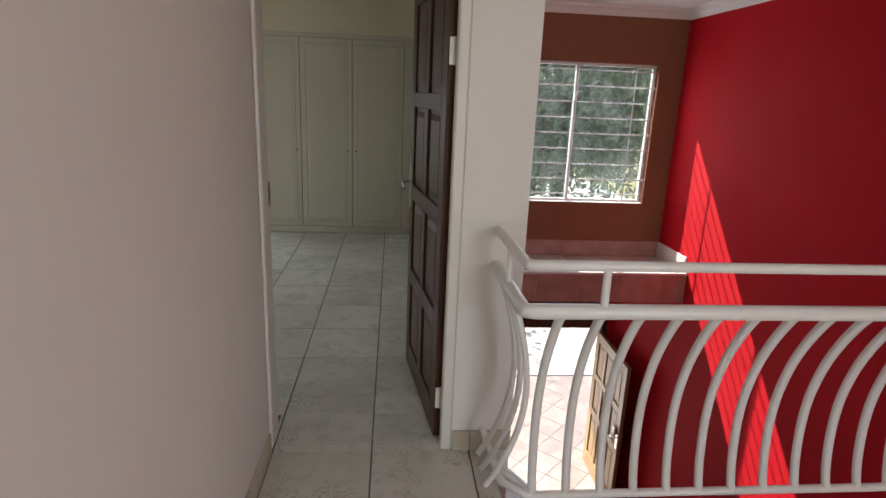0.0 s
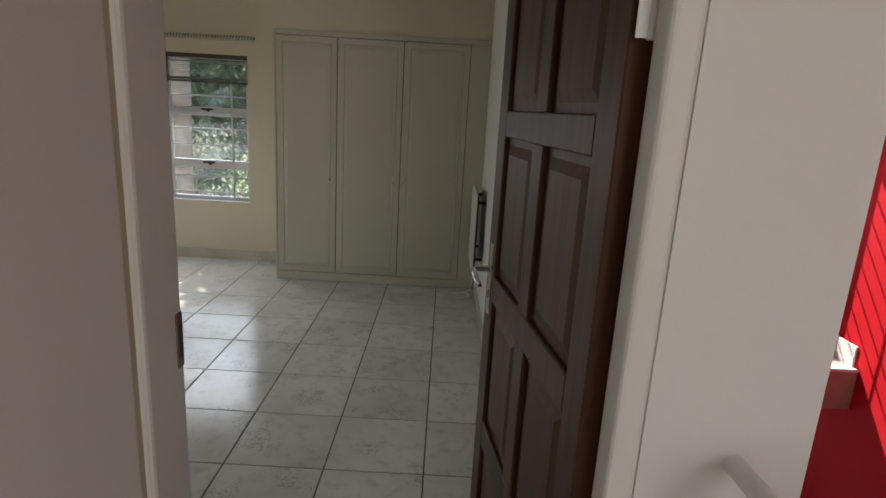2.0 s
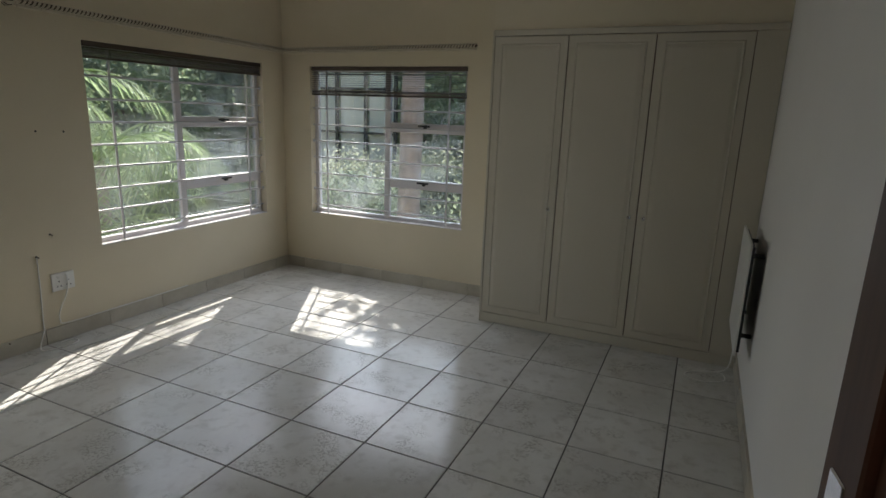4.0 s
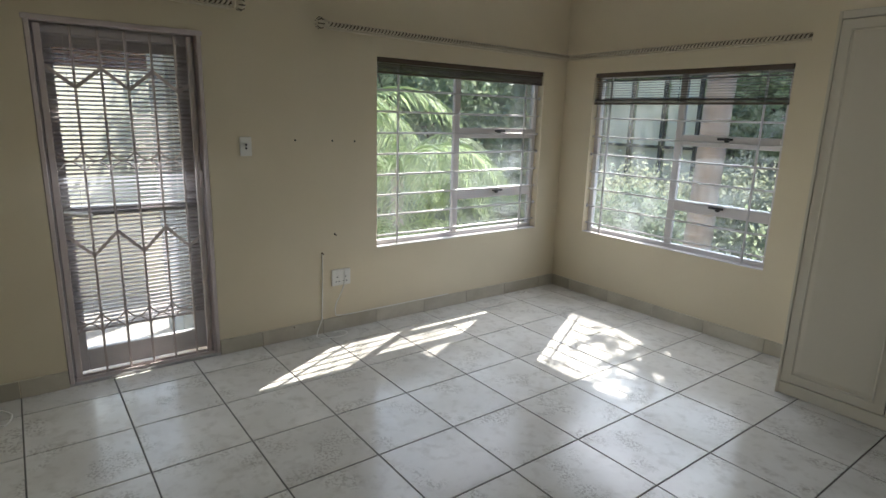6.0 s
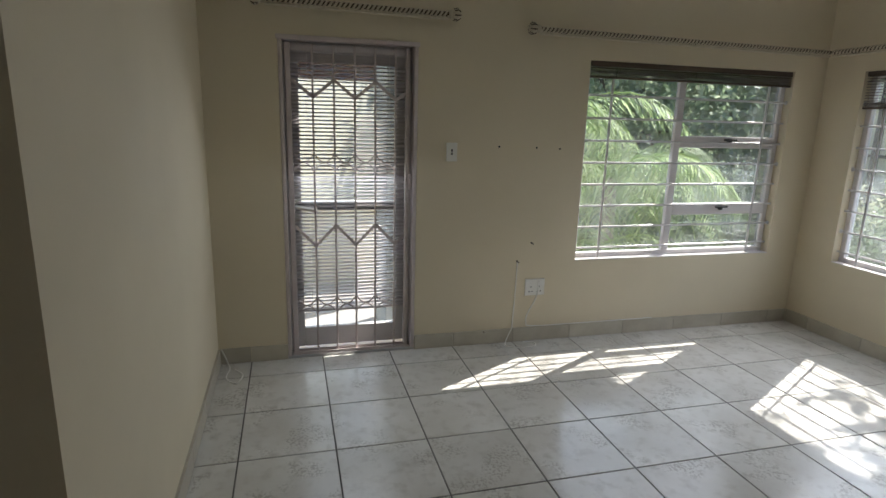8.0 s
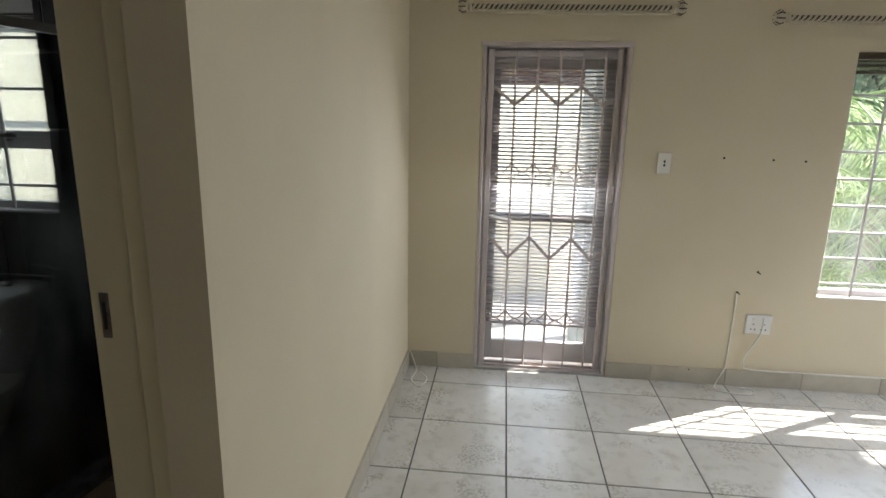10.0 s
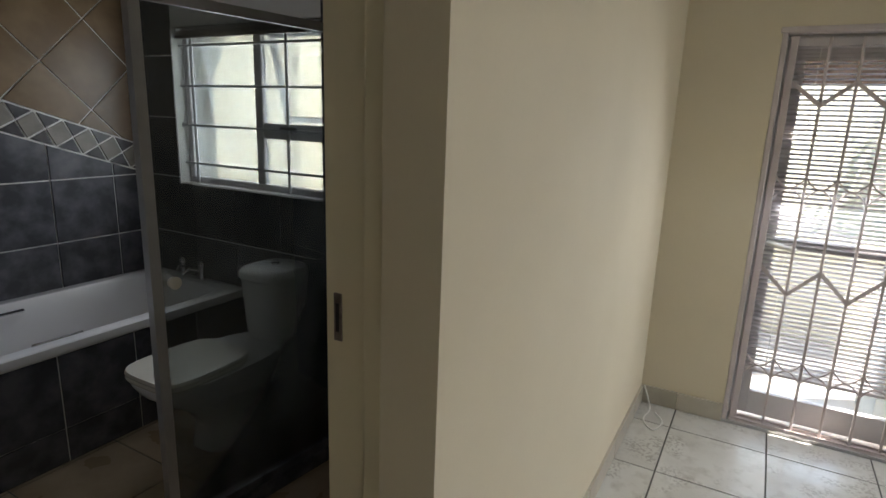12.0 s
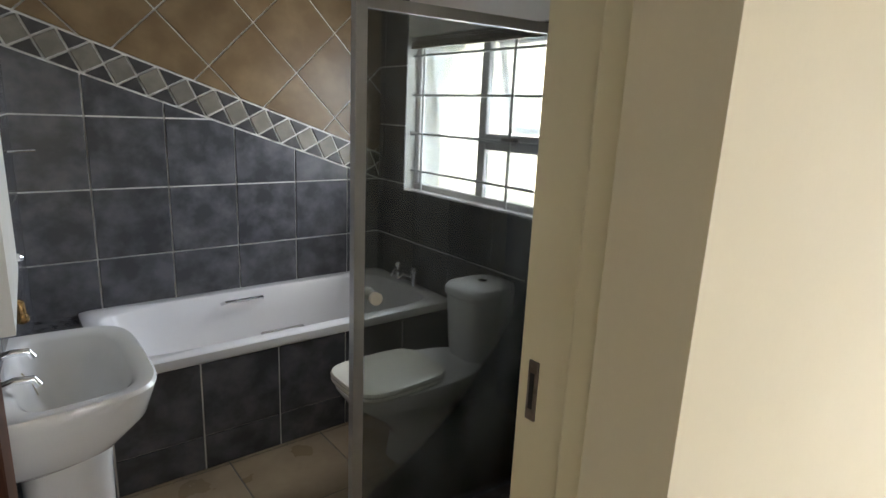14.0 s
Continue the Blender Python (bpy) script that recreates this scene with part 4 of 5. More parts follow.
XS = XW + 0.016
cable("cable", [(XS, 4.555, 0.435), (XS + 0.006, 4.555, 0.373), (XS, 4.54, 0.301), (XS, 4.488, 0.198), (XS, 4.483, 0.14), (XS + 0.003, 4.524, 0.112), (XS, 4.865, 0.108), (XS, 5.485, 0.108)], 0.0042, "thin white cable hanging from the socket along the skirting")
cable("cable", [(XW + 0.004, 4.397, 0.57), (XW + 0.004, 4.395, 0.384), (XW + 0.004, 4.385, 0.125), (XW + 0.02, 4.38, 0.11), (XW + 0.05, 4.328, 0.03), (XW + 0.09, 4.318, 0.005), (XW + 0.13, 4.41, 0.004), (XW + 0.12, 4.514, 0.004), (XW + 0.06, 4.524, 0.006), (XW + 0.05, 4.452, 0.008)], 0.0042, "thin white cable curled on the floor tiles")
cable("cable", [(XE - 0.03, 6.17, 0.12), (XE - 0.05, 6.12, 0.02), (-0.05, 6.05, 0.005), (-0.16, 6.0, 0.004), (-0.2, 5.92, 0.004), (-0.1, 5.88, 0.005), (0.02, 5.95, 0.005), (0.0, 6.05, 0.008), (-0.12, 6.03, 0.008)], 0.0045, "white cable coiled on the floor by the cupboard")
cable("cable", [(XW + 0.02, YS + 0.02, 0.10), (XW + 0.025, YS + 0.05, 0.02), (XW + 0.10, YS + 0.07, 0.005), (XW + 0.22, YS + 0.06, 0.004), (XW + 0.30, YS + 0.12, 0.004), (XW + 0.20, YS + 0.15, 0.005), (XW + 0.12, YS + 0.10, 0.009)], 0.0045, "short white cable lying in the corner by the balcony door")
for y, z in ((4.23, 1.335), (4.488, 1.331), (4.654, 1.327), (4.494, 0.699), (4.397, 0.575), (4.173, 0.092)):
    n = thing("wall_plug", (XW, y, z), "dark screw plug set in the plaster", "screw", "screw plugs in the bedroom wall")
    part("hole", lathe(bmesh.new(), [(0.007, 0), (0.006, 0.002), (0.003, 0.003)], (XW, y, z), "x", 8), BLACK, n)
    if z < 1:
        part("screw", sweep(bmesh.new(), [(XW, y, z), (XW + 0.02, y + 0.006, z - 0.006)], 0.004, 6), RUST, n)
# panel heater
ph = thing("panel_heater", (0.05, 5.85, 0.34), "thin white wall-mounted panel heater", "heater")
part("panel", B(0.008, 0.02, 5.50, 6.10, 0.34, 0.94, 0.004, 2), PLASTIC, ph)
part("back_frame", B(0.02, 0.034, 5.515, 6.08, 0.36, 0.92), BLACK, ph, "dark back frame")
for y in (5.62, 6.06):
    for z in (0.42, 0.86):
        part("spacer", lathe(bmesh.new(), [(0.012, 0.0), (0.012, 0.056)], (0.034, y, z), "x", 10), BLACK, ph)

# ---- stair hall ----
rl = thing("balustrade", (1.3, 1.7, 0), "white painted steel balustrade with bellied bars", "railing")
RX, RY = 0.235, 1.60



def rail_path(off, z, end=2.68):
    return [(RX + 0.015, YS - 0.3, z - 0.03), (RX + off * 0.6, RY + off + 0.03, z), (RX + off * 0.6 + 0.008, RY + off + 0.008, z), (RX + off * 0.6 + 0.03, RY + off, z), (end, RY + off, z)]


part("top_rail", sweep(bmesh.new(), rail_path(0, 1.04), 0.017, 12), RAILPAINT, rl, smooth=True)
part("hand_rail", sweep(bmesh.new(), rail_path(0, 0.89), 0.025, 12), RAILPAINT, rl, smooth=True)
part("bottom_rail", sweep(bmesh.new(), [(RX, YS - 0.3, 0.105), (RX + 0.02, 1.82, 0.105), (RX + 0.10, 1.74, 0.105), (2.68, 1.74, 0.105)], 0.016, 10), RAILPAINT, rl, smooth=True)
for x in (0.487, 1.65):
    part("post", rod((x, RY, 0.90), (x, RY, 1.03), 0.013, 10), RAILPAINT, rl, smooth=True)
part("post", rod((RX, 1.86, 0.90), (RX, 1.86, 1.03), 0.011, 10), RAILPAINT, rl, smooth=True)
PROF = [(0.0, 0.88), (0.036, 0.83), (0.088, 0.74), (0.135, 0.63), (0.168, 0.50), (0.178, 0.38), (0.172, 0.26), (0.158, 0.17), (0.14, 0.105)]
def smooth_line(pts, n=4):
    P, out = [Vector((*p, 0)) for p in pts], []
    for i in range(len(P) - 1):
        p0, p1, p2, p3 = P[max(i - 1, 0)], P[i], P[i + 1], P[min(i + 2, len(P) - 1)]
        for k in range(n):
            t = k / n
            v = 0.5 * ((2 * p1) + (p2 - p0) * t + (2 * p0 - 5 * p1 + 4 * p2 - p3) * t * t + (3 * p1 - p0 - 3 * p2 + p3) * t ** 3)
            out.append((v.x, v.y))
    return out + [pts[-1]]


FINE = smooth_line(PROF)
k = 0
while RX + 0.12 + 0.130 * k < 2.62:
    x = RX + 0.12 + 0.130 * k
    part("baluster", sweep(bmesh.new(), [(x, RY + d, z) for d, z in FINE], 0.016, 10), RAILPAINT, rl, smooth=True)
    k += 1
for y in (1.70, 1.80, 1.90):
    part("baluster", sweep(bmesh.new(), [(RX - 0.01 + 0.085 * math.sin(math.pi * i / 16) ** 0.9 - 0.03 * i / 16, y + 0.12 * (i / 16) ** 2, 0.88 - 0.79 * i / 16) for i in range(17)], 0.0115, 10), RAILPAINT, rl, smooth=True)
part("corner_brace", sweep(bmesh.new(), [(RX + 0.01, 1.92, 0.105), (RX + 0.12, 1.74, 0.105)], 0.010, 8), RAILPAINT, rl, smooth=True)
# planter ledge over the entrance
lg = thing("ledge", (1.5, 5.4, -0.35), "terracotta tiled ledge over the entrance under the window", "ledge", kind="structure")
part("slab", B(XE + 0.275, 2.68, 5.012, 5.66, -0.35, -0.07), WGROUT, lg, "ledge core")
part("coping", B(XE + 0.275, 2.68, 4.998, 5.07, -0.07, -0.05, 0.004), WINPAINT, lg, "white worn coping edge")
# soffit lengthened beyond the entrance wall to keep sun off the porch tiles
part("soffit", B(XE + 0.275, 2.68, 5.66, 8.3, -0.35, -0.20), WINPAINT, lg, "white painted soffit slab, lengthened to shade the porch")
part("upstand", B(2.664, 2.68, 5.05, 5.66, -0.07, 0.10, 0.003), WINPAINT, lg, "pale tiled upstand")
LEDGE = lg
# front door: open leaf, frame and transom
fy = 6.60
ff = thing("door_frame_3", (1.75, fy, LOW), "dark wooden front door frame with a glazed transom", "door frame", kind="structure")
for a, b in ((FD[0], FD[0] + 0.07), (FD[1] - 0.07, FD[1])):
    part("jamb", B(a, b, fy - 0.06, fy + 0.06, LOW, FD[3], 0.004), DARKWOOD, ff)
part("transom_bar", B(FD[0] + 0.07, FD[1] - 0.07, fy - 0.05, fy + 0.05, -1.28, -1.16, 0.004), DARKWOOD, ff)
part("head", B(FD[0] + 0.07, FD[1] - 0.07, fy - 0.06, fy + 0.06, FD[3] - 0.07, FD[3], 0.004), DARKWOOD, ff)
part("glazing_bar", B(FD[0] + 0.07, FD[1] - 0.07, fy - 0.012, fy + 0.012, -0.96, -0.935), DARKWOOD, ff)
for x in (1.59, 2.14):
    part("glazing_bar", B(x - 0.012, x + 0.012, fy - 0.013, fy + 0.013, -1.16, FD[3] - 0.07), DARKWOOD, ff)
g = part("pane", B(FD[0] + 0.07, FD[1] - 0.07, fy - 0.002, fy + 0.002, -1.16, FD[3] - 0.07), GLASS, ff)
g.visible_shadow = False
fl = panel_door("door_4", (FD[1] - 0.10, fy - 0.06, LOW + 0.012), (-0.03, -1.0), 1.05, 1.88, 0.045, PINE, PINE, "golden wooden front door standing open into the hall", [0.36, 0.70], [(0, 0.2), (0.75, 0.85), (1.25, 1.33), (1.76, 1.88)], 0.95, handle=CHROME, frame_w=0.11)
part("keypad_box", B(0.9, 0.98, -0.05, -0.023, 1.0, 1.09, 0.004), PLASTIC, fl, "white lock box")
# gate leaf with dark slats beyond the porch
gt = thing("kerb", (1.9, 9.0, LOW), "pale stone edge of the porch", "kerb", kind="structure")
part("kerb_stone", B(XE - 3, 6, 8.9, 9.05, LOW - 0.16, LOW + 0.02, 0.01), STONE, gt)
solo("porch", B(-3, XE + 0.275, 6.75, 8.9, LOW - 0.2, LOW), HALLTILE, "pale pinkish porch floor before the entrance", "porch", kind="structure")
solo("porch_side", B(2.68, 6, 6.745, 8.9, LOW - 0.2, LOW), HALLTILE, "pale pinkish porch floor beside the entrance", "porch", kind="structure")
solo("pavement", B(-3, 12, 9.05, 42, LOW - 0.2, LOW - 0.09), PAVE, "pale paved driveway before the house", "pavement", kind="structure")

# ---- bathroom ----
# bath
bt = thing("bathtub", (-2.1, 0.1, 0), "white acrylic bathtub set in dark tiles", "bathtub")
bx0, bx1, by0, by1, rim = BX + 0.012, -1.285, BY + 0.012, 0.50, 0.535
cx, cy, ha, hb = (bx0 + bx1) / 2, (by0 + by1) / 2, (bx1 - bx0) / 2, (by1 - by0) / 2
bm = bmesh.new()
loops = [superloop(cx, cy, ha, hb, rim - 0.035, 30, 48), superloop(cx, cy, ha, hb, rim - 0.004, 30, 48), superloop(cx, cy, ha - 0.005, hb - 0.005, rim, 24, 48),
         superloop(cx, cy + 0.0, ha - 0.055, hb - 0.065, rim, 7, 48), superloop(cx, cy, ha - 0.068, hb - 0.078, rim - 0.012, 6.5, 48),
         superloop(cx - 0.02, cy, ha - 0.11, hb - 0.105, rim - 0.18, 5.5, 48), superloop(cx - 0.04, cy, ha - 0.18, hb - 0.13, rim - 0.34, 4.5, 48), superloop(cx - 0.05, cy, ha - 0.27, hb - 0.2, rim - 0.38, 4, 48)]
loft(bm, loops, cap0=False)
part("tub", bm, ACRYLIC, bt, smooth=True)
part("end_shelf", B(bx1 + 0.003, -1.06, by0, by1, rim - 0.05, rim - 0.02), SLATE, bt, "dark tiled shelf at the bath's end")
part("apron", B(bx0, -1.0, by1 - 0.045, by1 - 0.02, 0.0, rim - 0.037), WGROUT, bt, "grouted bath front")
for yy, s in ((BY + 0.115, 1), (by1 - 0.115, -1)):
    hx = -2.03
    part("grip", sweep(bmesh.new(), [(hx - 0.11, yy, rim - 0.045), (hx - 0.10, yy + s * 0.03, rim - 0.03), (hx + 0.10, yy + s * 0.03, rim - 0.03), (hx + 0.11, yy, rim - 0.045)], 0.009, 8), CHROME, bt, "chrome grip", True)
for dx in (-0.08, 0.08):
    t = part("tap", sweep(bmesh.new(), [(bx0 + 0.035, 0.1 + dx, rim), (bx0 + 0.035, 0.1 + dx, rim + 0.075)], [0.016, 0.012], 10), CHROME, bt, "chrome bath tap", True)
    part("tap_head", lathe(bmesh.new(), [(0.008, 0.07), (0.022, 0.08), (0.024, 0.095), (0.015, 0.11), (0.004, 0.113)], (bx0 + 0.035, 0.1 + dx, rim), "z", 12), CHROME, t, "tap head", True)
    part("spout", sweep(bmesh.new(), [(bx0 + 0.035, 0.1 + dx, rim + 0.05), (bx0 + 0.09, 0.1 + dx * 0.6, rim + 0.07), (bx0 + 0.12, 0.1 + dx * 0.4, rim + 0.045)], 0.009, 8), CHROME, t, "spout", True)
# basin on its pedestal
bs = thing("wash_basin", (-1.08, 0.99, 0), "white ceramic wash basin on a pedestal", "basin")
cy, wx = 0.99, -0.95
bm = bmesh.new()


def bowl(x0, x1, hw, z, e=4.5):
    lp = []
    for a, b, c in superloop(0, 0, 1, 1, z, e, 40):
        lp.append(((x0 + x1) / 2 + a * (x1 - x0) / 2, cy + b * hw * (1.0 + 0.06 * a), c))
    return [(a + 0.03, b, c + 0.022) for a, b, c in lp]


loft(bm, [bowl(-1.22, wx, 0.15, 0.55, 3), bowl(-1.29, wx, 0.22, 0.60, 3.2), bowl(-1.348, wx, 0.272, 0.68, 3.8), bowl(-1.365, wx, 0.285, 0.745, 4.4), bowl(-1.372, wx, 0.29, 0.772, 4.6), bowl(-1.366, wx, 0.285, 0.782, 4.6),
          bowl(-1.335, wx - 0.09, 0.252, 0.781, 4.2), bowl(-1.318, wx - 0.105, 0.237, 0.768, 4), bowl(-1.30, wx - 0.13, 0.21, 0.70, 3.4), bowl(-1.25, wx - 0.17, 0.13, 0.65, 2.8), bowl(-1.20, wx - 0.2, 0.03, 0.64, 2)])
part("bowl", bm, CERAMIC, bs, smooth=True)
bm = bmesh.new()
loft(bm, [superloop(-1.12, cy, 0.125, 0.115, 0.0, 3, 24), superloop(-1.12, cy, 0.118, 0.108, 0.03, 3, 24), superloop(-1.12, cy, 0.108, 0.10, 0.25, 3, 24), superloop(-1.12, cy, 0.11, 0.105, 0.5, 3, 24), superloop(-1.125, cy, 0.112, 0.11, 0.60, 3, 24)])
part("pedestal", bm, CERAMIC, bs, smooth=True)
for dy in (-0.10, 0.10):
    t = part("tap", lathe(bmesh.new(), [(0.02, 0.78), (0.018, 0.79), (0.012, 0.80), (0.012, 0.835), (0.017, 0.84), (0.019, 0.855), (0.010, 0.868), (0.003, 0.87)], (wx - 0.03, cy + dy, 0.02), "z", 12), CHROME, bs, "chrome pillar tap", True)
    part("spout", sweep(bmesh.new(), [(wx - 0.03, cy + dy, 0.812), (wx - 0.08, cy + dy, 0.826), (wx - 0.118, cy + dy, 0.822), (wx - 0.128, cy + dy, 0.804)], [0.011, 0.010, 0.010, 0.010], 12), CHROME, t, "spout", True)
part("waste_pipe", sweep(bmesh.new(), [(-1.0, cy + 0.07, 0.40), (-0.99, cy + 0.10, 0.36), (-0.955, cy + 0.10, 0.34)], 0.018, 8), PLASTIC, bs, "waste pipe", True)
part("plug_chain", sweep(bmesh.new(), [(wx - 0.095, cy - 0.03, 0.79), (wx - 0.115, cy - 0.02, 0.76), (wx - 0.125, cy, 0.73)], 0.0025, 5), CHROME, bs, "plug chain")
tw = thing("towel_hook", (-1.04, 0.52, 0.86), "brass hook on the bathroom wall", "hook")
bm = sweep(bmesh.new(), [(-1.00, 0.62, 0.89), (-1.045, 0.62, 0.895), (-1.065, 0.62, 0.885), (-1.068, 0.62, 0.85)], [0.013, 0.013, 0.016, 0.014], 10)
part("hook", bm, BRASS, tw, smooth=True)
part("ball", lathe(bmesh.new(), [(0.004, -0.022), (0.018, -0.012), (0.021, 0), (0.016, 0.014), (0.005, 0.02)], (-1.068, 0.62, 0.835), "z", 12), BRASS, tw, "round end", True)
mc = thing("mirror_cabinet", (-1.04, 0.95, 1.2), "white wall cabinet above the basin", "cabinet")
bm = bmesh.new()
loft(bm, [[(-1.075, 0.62, 1.0), (-0.99, 0.62, 1.0), (-0.96, 1.25, 1.0), (-1.045, 1.25, 1.0)], [(-1.075, 0.62, 1.62), (-0.99, 0.62, 1.62), (-0.96, 1.25, 1.62), (-1.045, 1.25, 1.62)]])
part("body", bm, PLASTIC, mc)
part("knob", lathe(bmesh.new(), [(0.010, 0), (0.013, -0.012), (0.006, -0.02)], (-1.07, 0.66, 1.04), "x", 10), CHROME, mc, smooth=True)
tr = thing("towel_rail", (-1.12, -0.1, 1.3), "short chrome peg on the tiles", "towel rail")
part("peg", rod((-1.09, -0.05, 1.30), (-1.19, -0.05, 1.305), 0.006, 8), CHROME, tr, smooth=True)
# toilet
TX0 = 0.05
wc = thing("toilet", (-2.45, 0.87, 0), "white ceramic toilet with a cream seat, lid down", "toilet")
cy = 0.87
bm = bmesh.new()


def pan(x0, x1, hw, z, e=2.6):
    return [((x0 + x1) / 2 + TX0 + a * (x1 - x0) / 2, cy + b * hw, c) for a, b, c in superloop(0, 0, 1, 1, z, e, 36)]


loft(bm, [pan(-2.76, -2.36, 0.115, 0.0, 3.2), pan(-2.76, -2.365, 0.105, 0.04, 3.2), pan(-2.76, -2.37, 0.098, 0.13, 2.8), pan(-2.77, -2.31, 0.118, 0.21, 2.6), pan(-2.78, -2.21, 0.152, 0.285, 2.6), pan(-2.79, -2.14, 0.176, 0.345, 2.8), pan(-2.80, -2.112, 0.186, 0.392, 3.0), pan(-2.80, -2.112, 0.184, 0.402, 3.0)])
part("pan", bm, CERAMIC, wc, smooth=True)


def lidloop(s, z):
    out = []
    for a, b, c in superloop(0, 0, 1, 1, z, 4.0, 36):
        x = -2.335 + TX0 + a * (0.225 - s)
        out.append((x, cy + b * (0.178 - s) * (1.0 if a > -0.2 else 0.98), c))
    return out


bm = bmesh.new()
loft(bm, [lidloop(0.004, 0.404), lidloop(0.0, 0.412), lidloop(0.004, 0.42)])
part("seat", bm, SEATPLASTIC, wc, "cream plastic seat", True)
bm = bmesh.new()
loft(bm, [lidloop(0.002, 0.424), lidloop(-0.001, 0.432), lidloop(0.004, 0.444), lidloop(0.03, 0.448)])
part("lid", bm, SEATPLASTIC, wc, "cream plastic lid", True)
bm = bmesh.new()
loft(bm, [pan(-2.985, -2.73, 0.105, 0.40, 4), pan(-2.985, -2.715, 0.118, 0.46, 3.6), pan(-2.985, -2.70, 0.13, 0.68, 3.4), pan(-2.985, -2.70, 0.129, 0.70, 3.4)])
ct = part("cistern", bm, CERAMIC, wc, smooth=True)
bm = bmesh.new()
loft(bm, [pan(-2.987, -2.69, 0.135, 0.703, 3.2), pan(-2.987, -2.683, 0.139, 0.713, 3.2), pan(-2.987, -2.685, 0.138, 0.735, 3.2), pan(-2.985, -2.70, 0.128, 0.752, 3.2), pan(-2.97, -2.74, 0.095, 0.76, 3)])
part("cistern_lid", bm, CERAMIC, ct, smooth=True)
part("flush_button", lathe(bmesh.new(), [(0.022, 0.755), (0.022, 0.765), (0.018, 0.768)], (-2.80, cy, 0), "z", 16), CHROME, ct, "chrome flush button", True)
part("water_pipe", sweep(bmesh.new(), [(-2.90, 1.10, 0.62), (-2.93, 1.18, 0.62), (-2.93, 1.20, 0.55)], 0.008, 8), CHROME, wc, "chrome supply pipe", True)
# shower screen
sh = thing("shower_screen", (-2.3, 1.36, 0), "aluminium framed glass shower door", "shower screen")
P0, P1, TOP = Vector((-1.885, 1.29, 0)), Vector((-2.70, 1.39, 0)), 1.80
d = (P1 - P0).normalized()
nn = Vector((-d.y, d.x, 0))


def slab(a, b, z0, z1, t, off=0.0):
    bm = bmesh.new()
    p, q = P0 + d * a + nn * off, P0 + d * b + nn * off
    loft(bm, [[p - nn * t + Vector((0, 0, z)), q - nn * t + Vector((0, 0, z)), q + nn * t + Vector((0, 0, z)), p + nn * t + Vector((0, 0, z))] for z in (z0, z1)])
    return bm


LEN = (P1 - P0).length
part("post", slab(-0.018, 0.016, 0.05, TOP + 0.25, 0.018), ALU, sh)
part("stile", slab(LEN - 0.022, LEN, 0.05, TOP + 0.02, 0.014), ALU, sh)
part("top_rail", slab(0.016, LEN - 0.022, TOP - 0.006, TOP + 0.026, 0.013), ALU, sh)
part("bottom_rail", slab(0.016, LEN - 0.022, 0.05, 0.085, 0.013), SLATE, sh, "dark bottom rail")
part("head_bar", slab(-0.018, 1.02, TOP + 0.21, TOP + 0.25, 0.016), ALU, sh)
g = part("glass_panel", slab(0.012, LEN - 0.018, 0.08, TOP, 0.003), SHOWERGLASS, sh, "slightly smeared clear glass")
g.visible_shadow = False
kz = 0.955
kp = P0 + d * 0.05
for s in (-1, 1):
    bm = sweep(bmesh.new(), [kp + nn * s * 0.003 + Vector((0, 0, kz)), kp + nn * s * 0.012 + Vector((0, 0, kz)), kp + nn * s * 0.016 + Vector((0, 0, kz)), kp + nn * s * 0.034 + Vector((0, 0, kz)), kp + nn * s * 0.038 + Vector((0, 0, kz))], [0.008, 0.010, 0.019, 0.021, 0.014], 14)
    part("knob", bm, SEATPLASTIC, sh, "cream plastic knob", True)
part("kerb", slab(-0.03, 1.02, 0.0, 0.05, 0.035), SLATE, sh, "low dark tiled kerb")
# shower valve on the window wall
sv = thing("wall_tap", (BX, 1.18, 0.78), "small chrome stop tap on the tiled wall", "tap")
part("body", sweep(bmesh.new(), [(BX + 0.006, 1.18, 0.78), (BX + 0.05, 1.18, 0.78)], [0.016, 0.010], 10), CHROME, sv, smooth=True)
part("tap_head", lathe(bmesh.new(), [(0.006, 0), (0.018, 0.012), (0.014, 0.028), (0.004, 0.03)], (BX + 0.04, 1.18, 0.785), "z", 10), CHROME, sv, smooth=True)

# top-hung sash pushed open
wp = thing("window_sash", (BX - 0.1, 0.79, 1.42), "white top-hung bathroom sash pushed open", "window sash")
for a, b, lo, hi in ((0.61, 0.64, 0, 0.46), (0.99, 1.02, 0, 0.46), (0.64, 0.99, 0, 0.03), (0.64, 0.99, 0.43, 0.46)):
    bm = B(-0.012, 0.012, a, b, lo - 0.46, hi - 0.46, 0.003)
    bmesh.ops.transform(bm, matrix=pose(BX - 0.105, 0, 1.885, 0, 14, 0), verts=bm.verts)
    part("sash_bar", bm, WINPAINT, wp)

# ---- outside: house wing, balcony, garden ----
solo("balcony_floor", B(-5.7, XW - 0.122, 1.2, 4.35, -0.25, -0.06), PAVE, "pale balcony floor outside the glazed door", "balcony", kind="structure")
solo("balcony_wall", B(-5.85, -5.752, 1.2, 4.7, -0.25, 0.72, 0.01), EXT, "cream plastered balcony parapet wall", "balcony", kind="structure")
ev = thing("pergola_beam", (-4.8, 2.8, 1.8), "dark timber beam over the balcony edge", "beam")
for y in (0.95, 4.55):
    part("post", B(-5.74, -5.64, y - 0.05, y + 0.05, -0.06, 1.80, 0.004), DARKWOOD, ev)
part("beam", B(-5.75, -5.62, 0.9, 4.62, 1.80, 2.1, 0.005), DARKWOOD, ev)
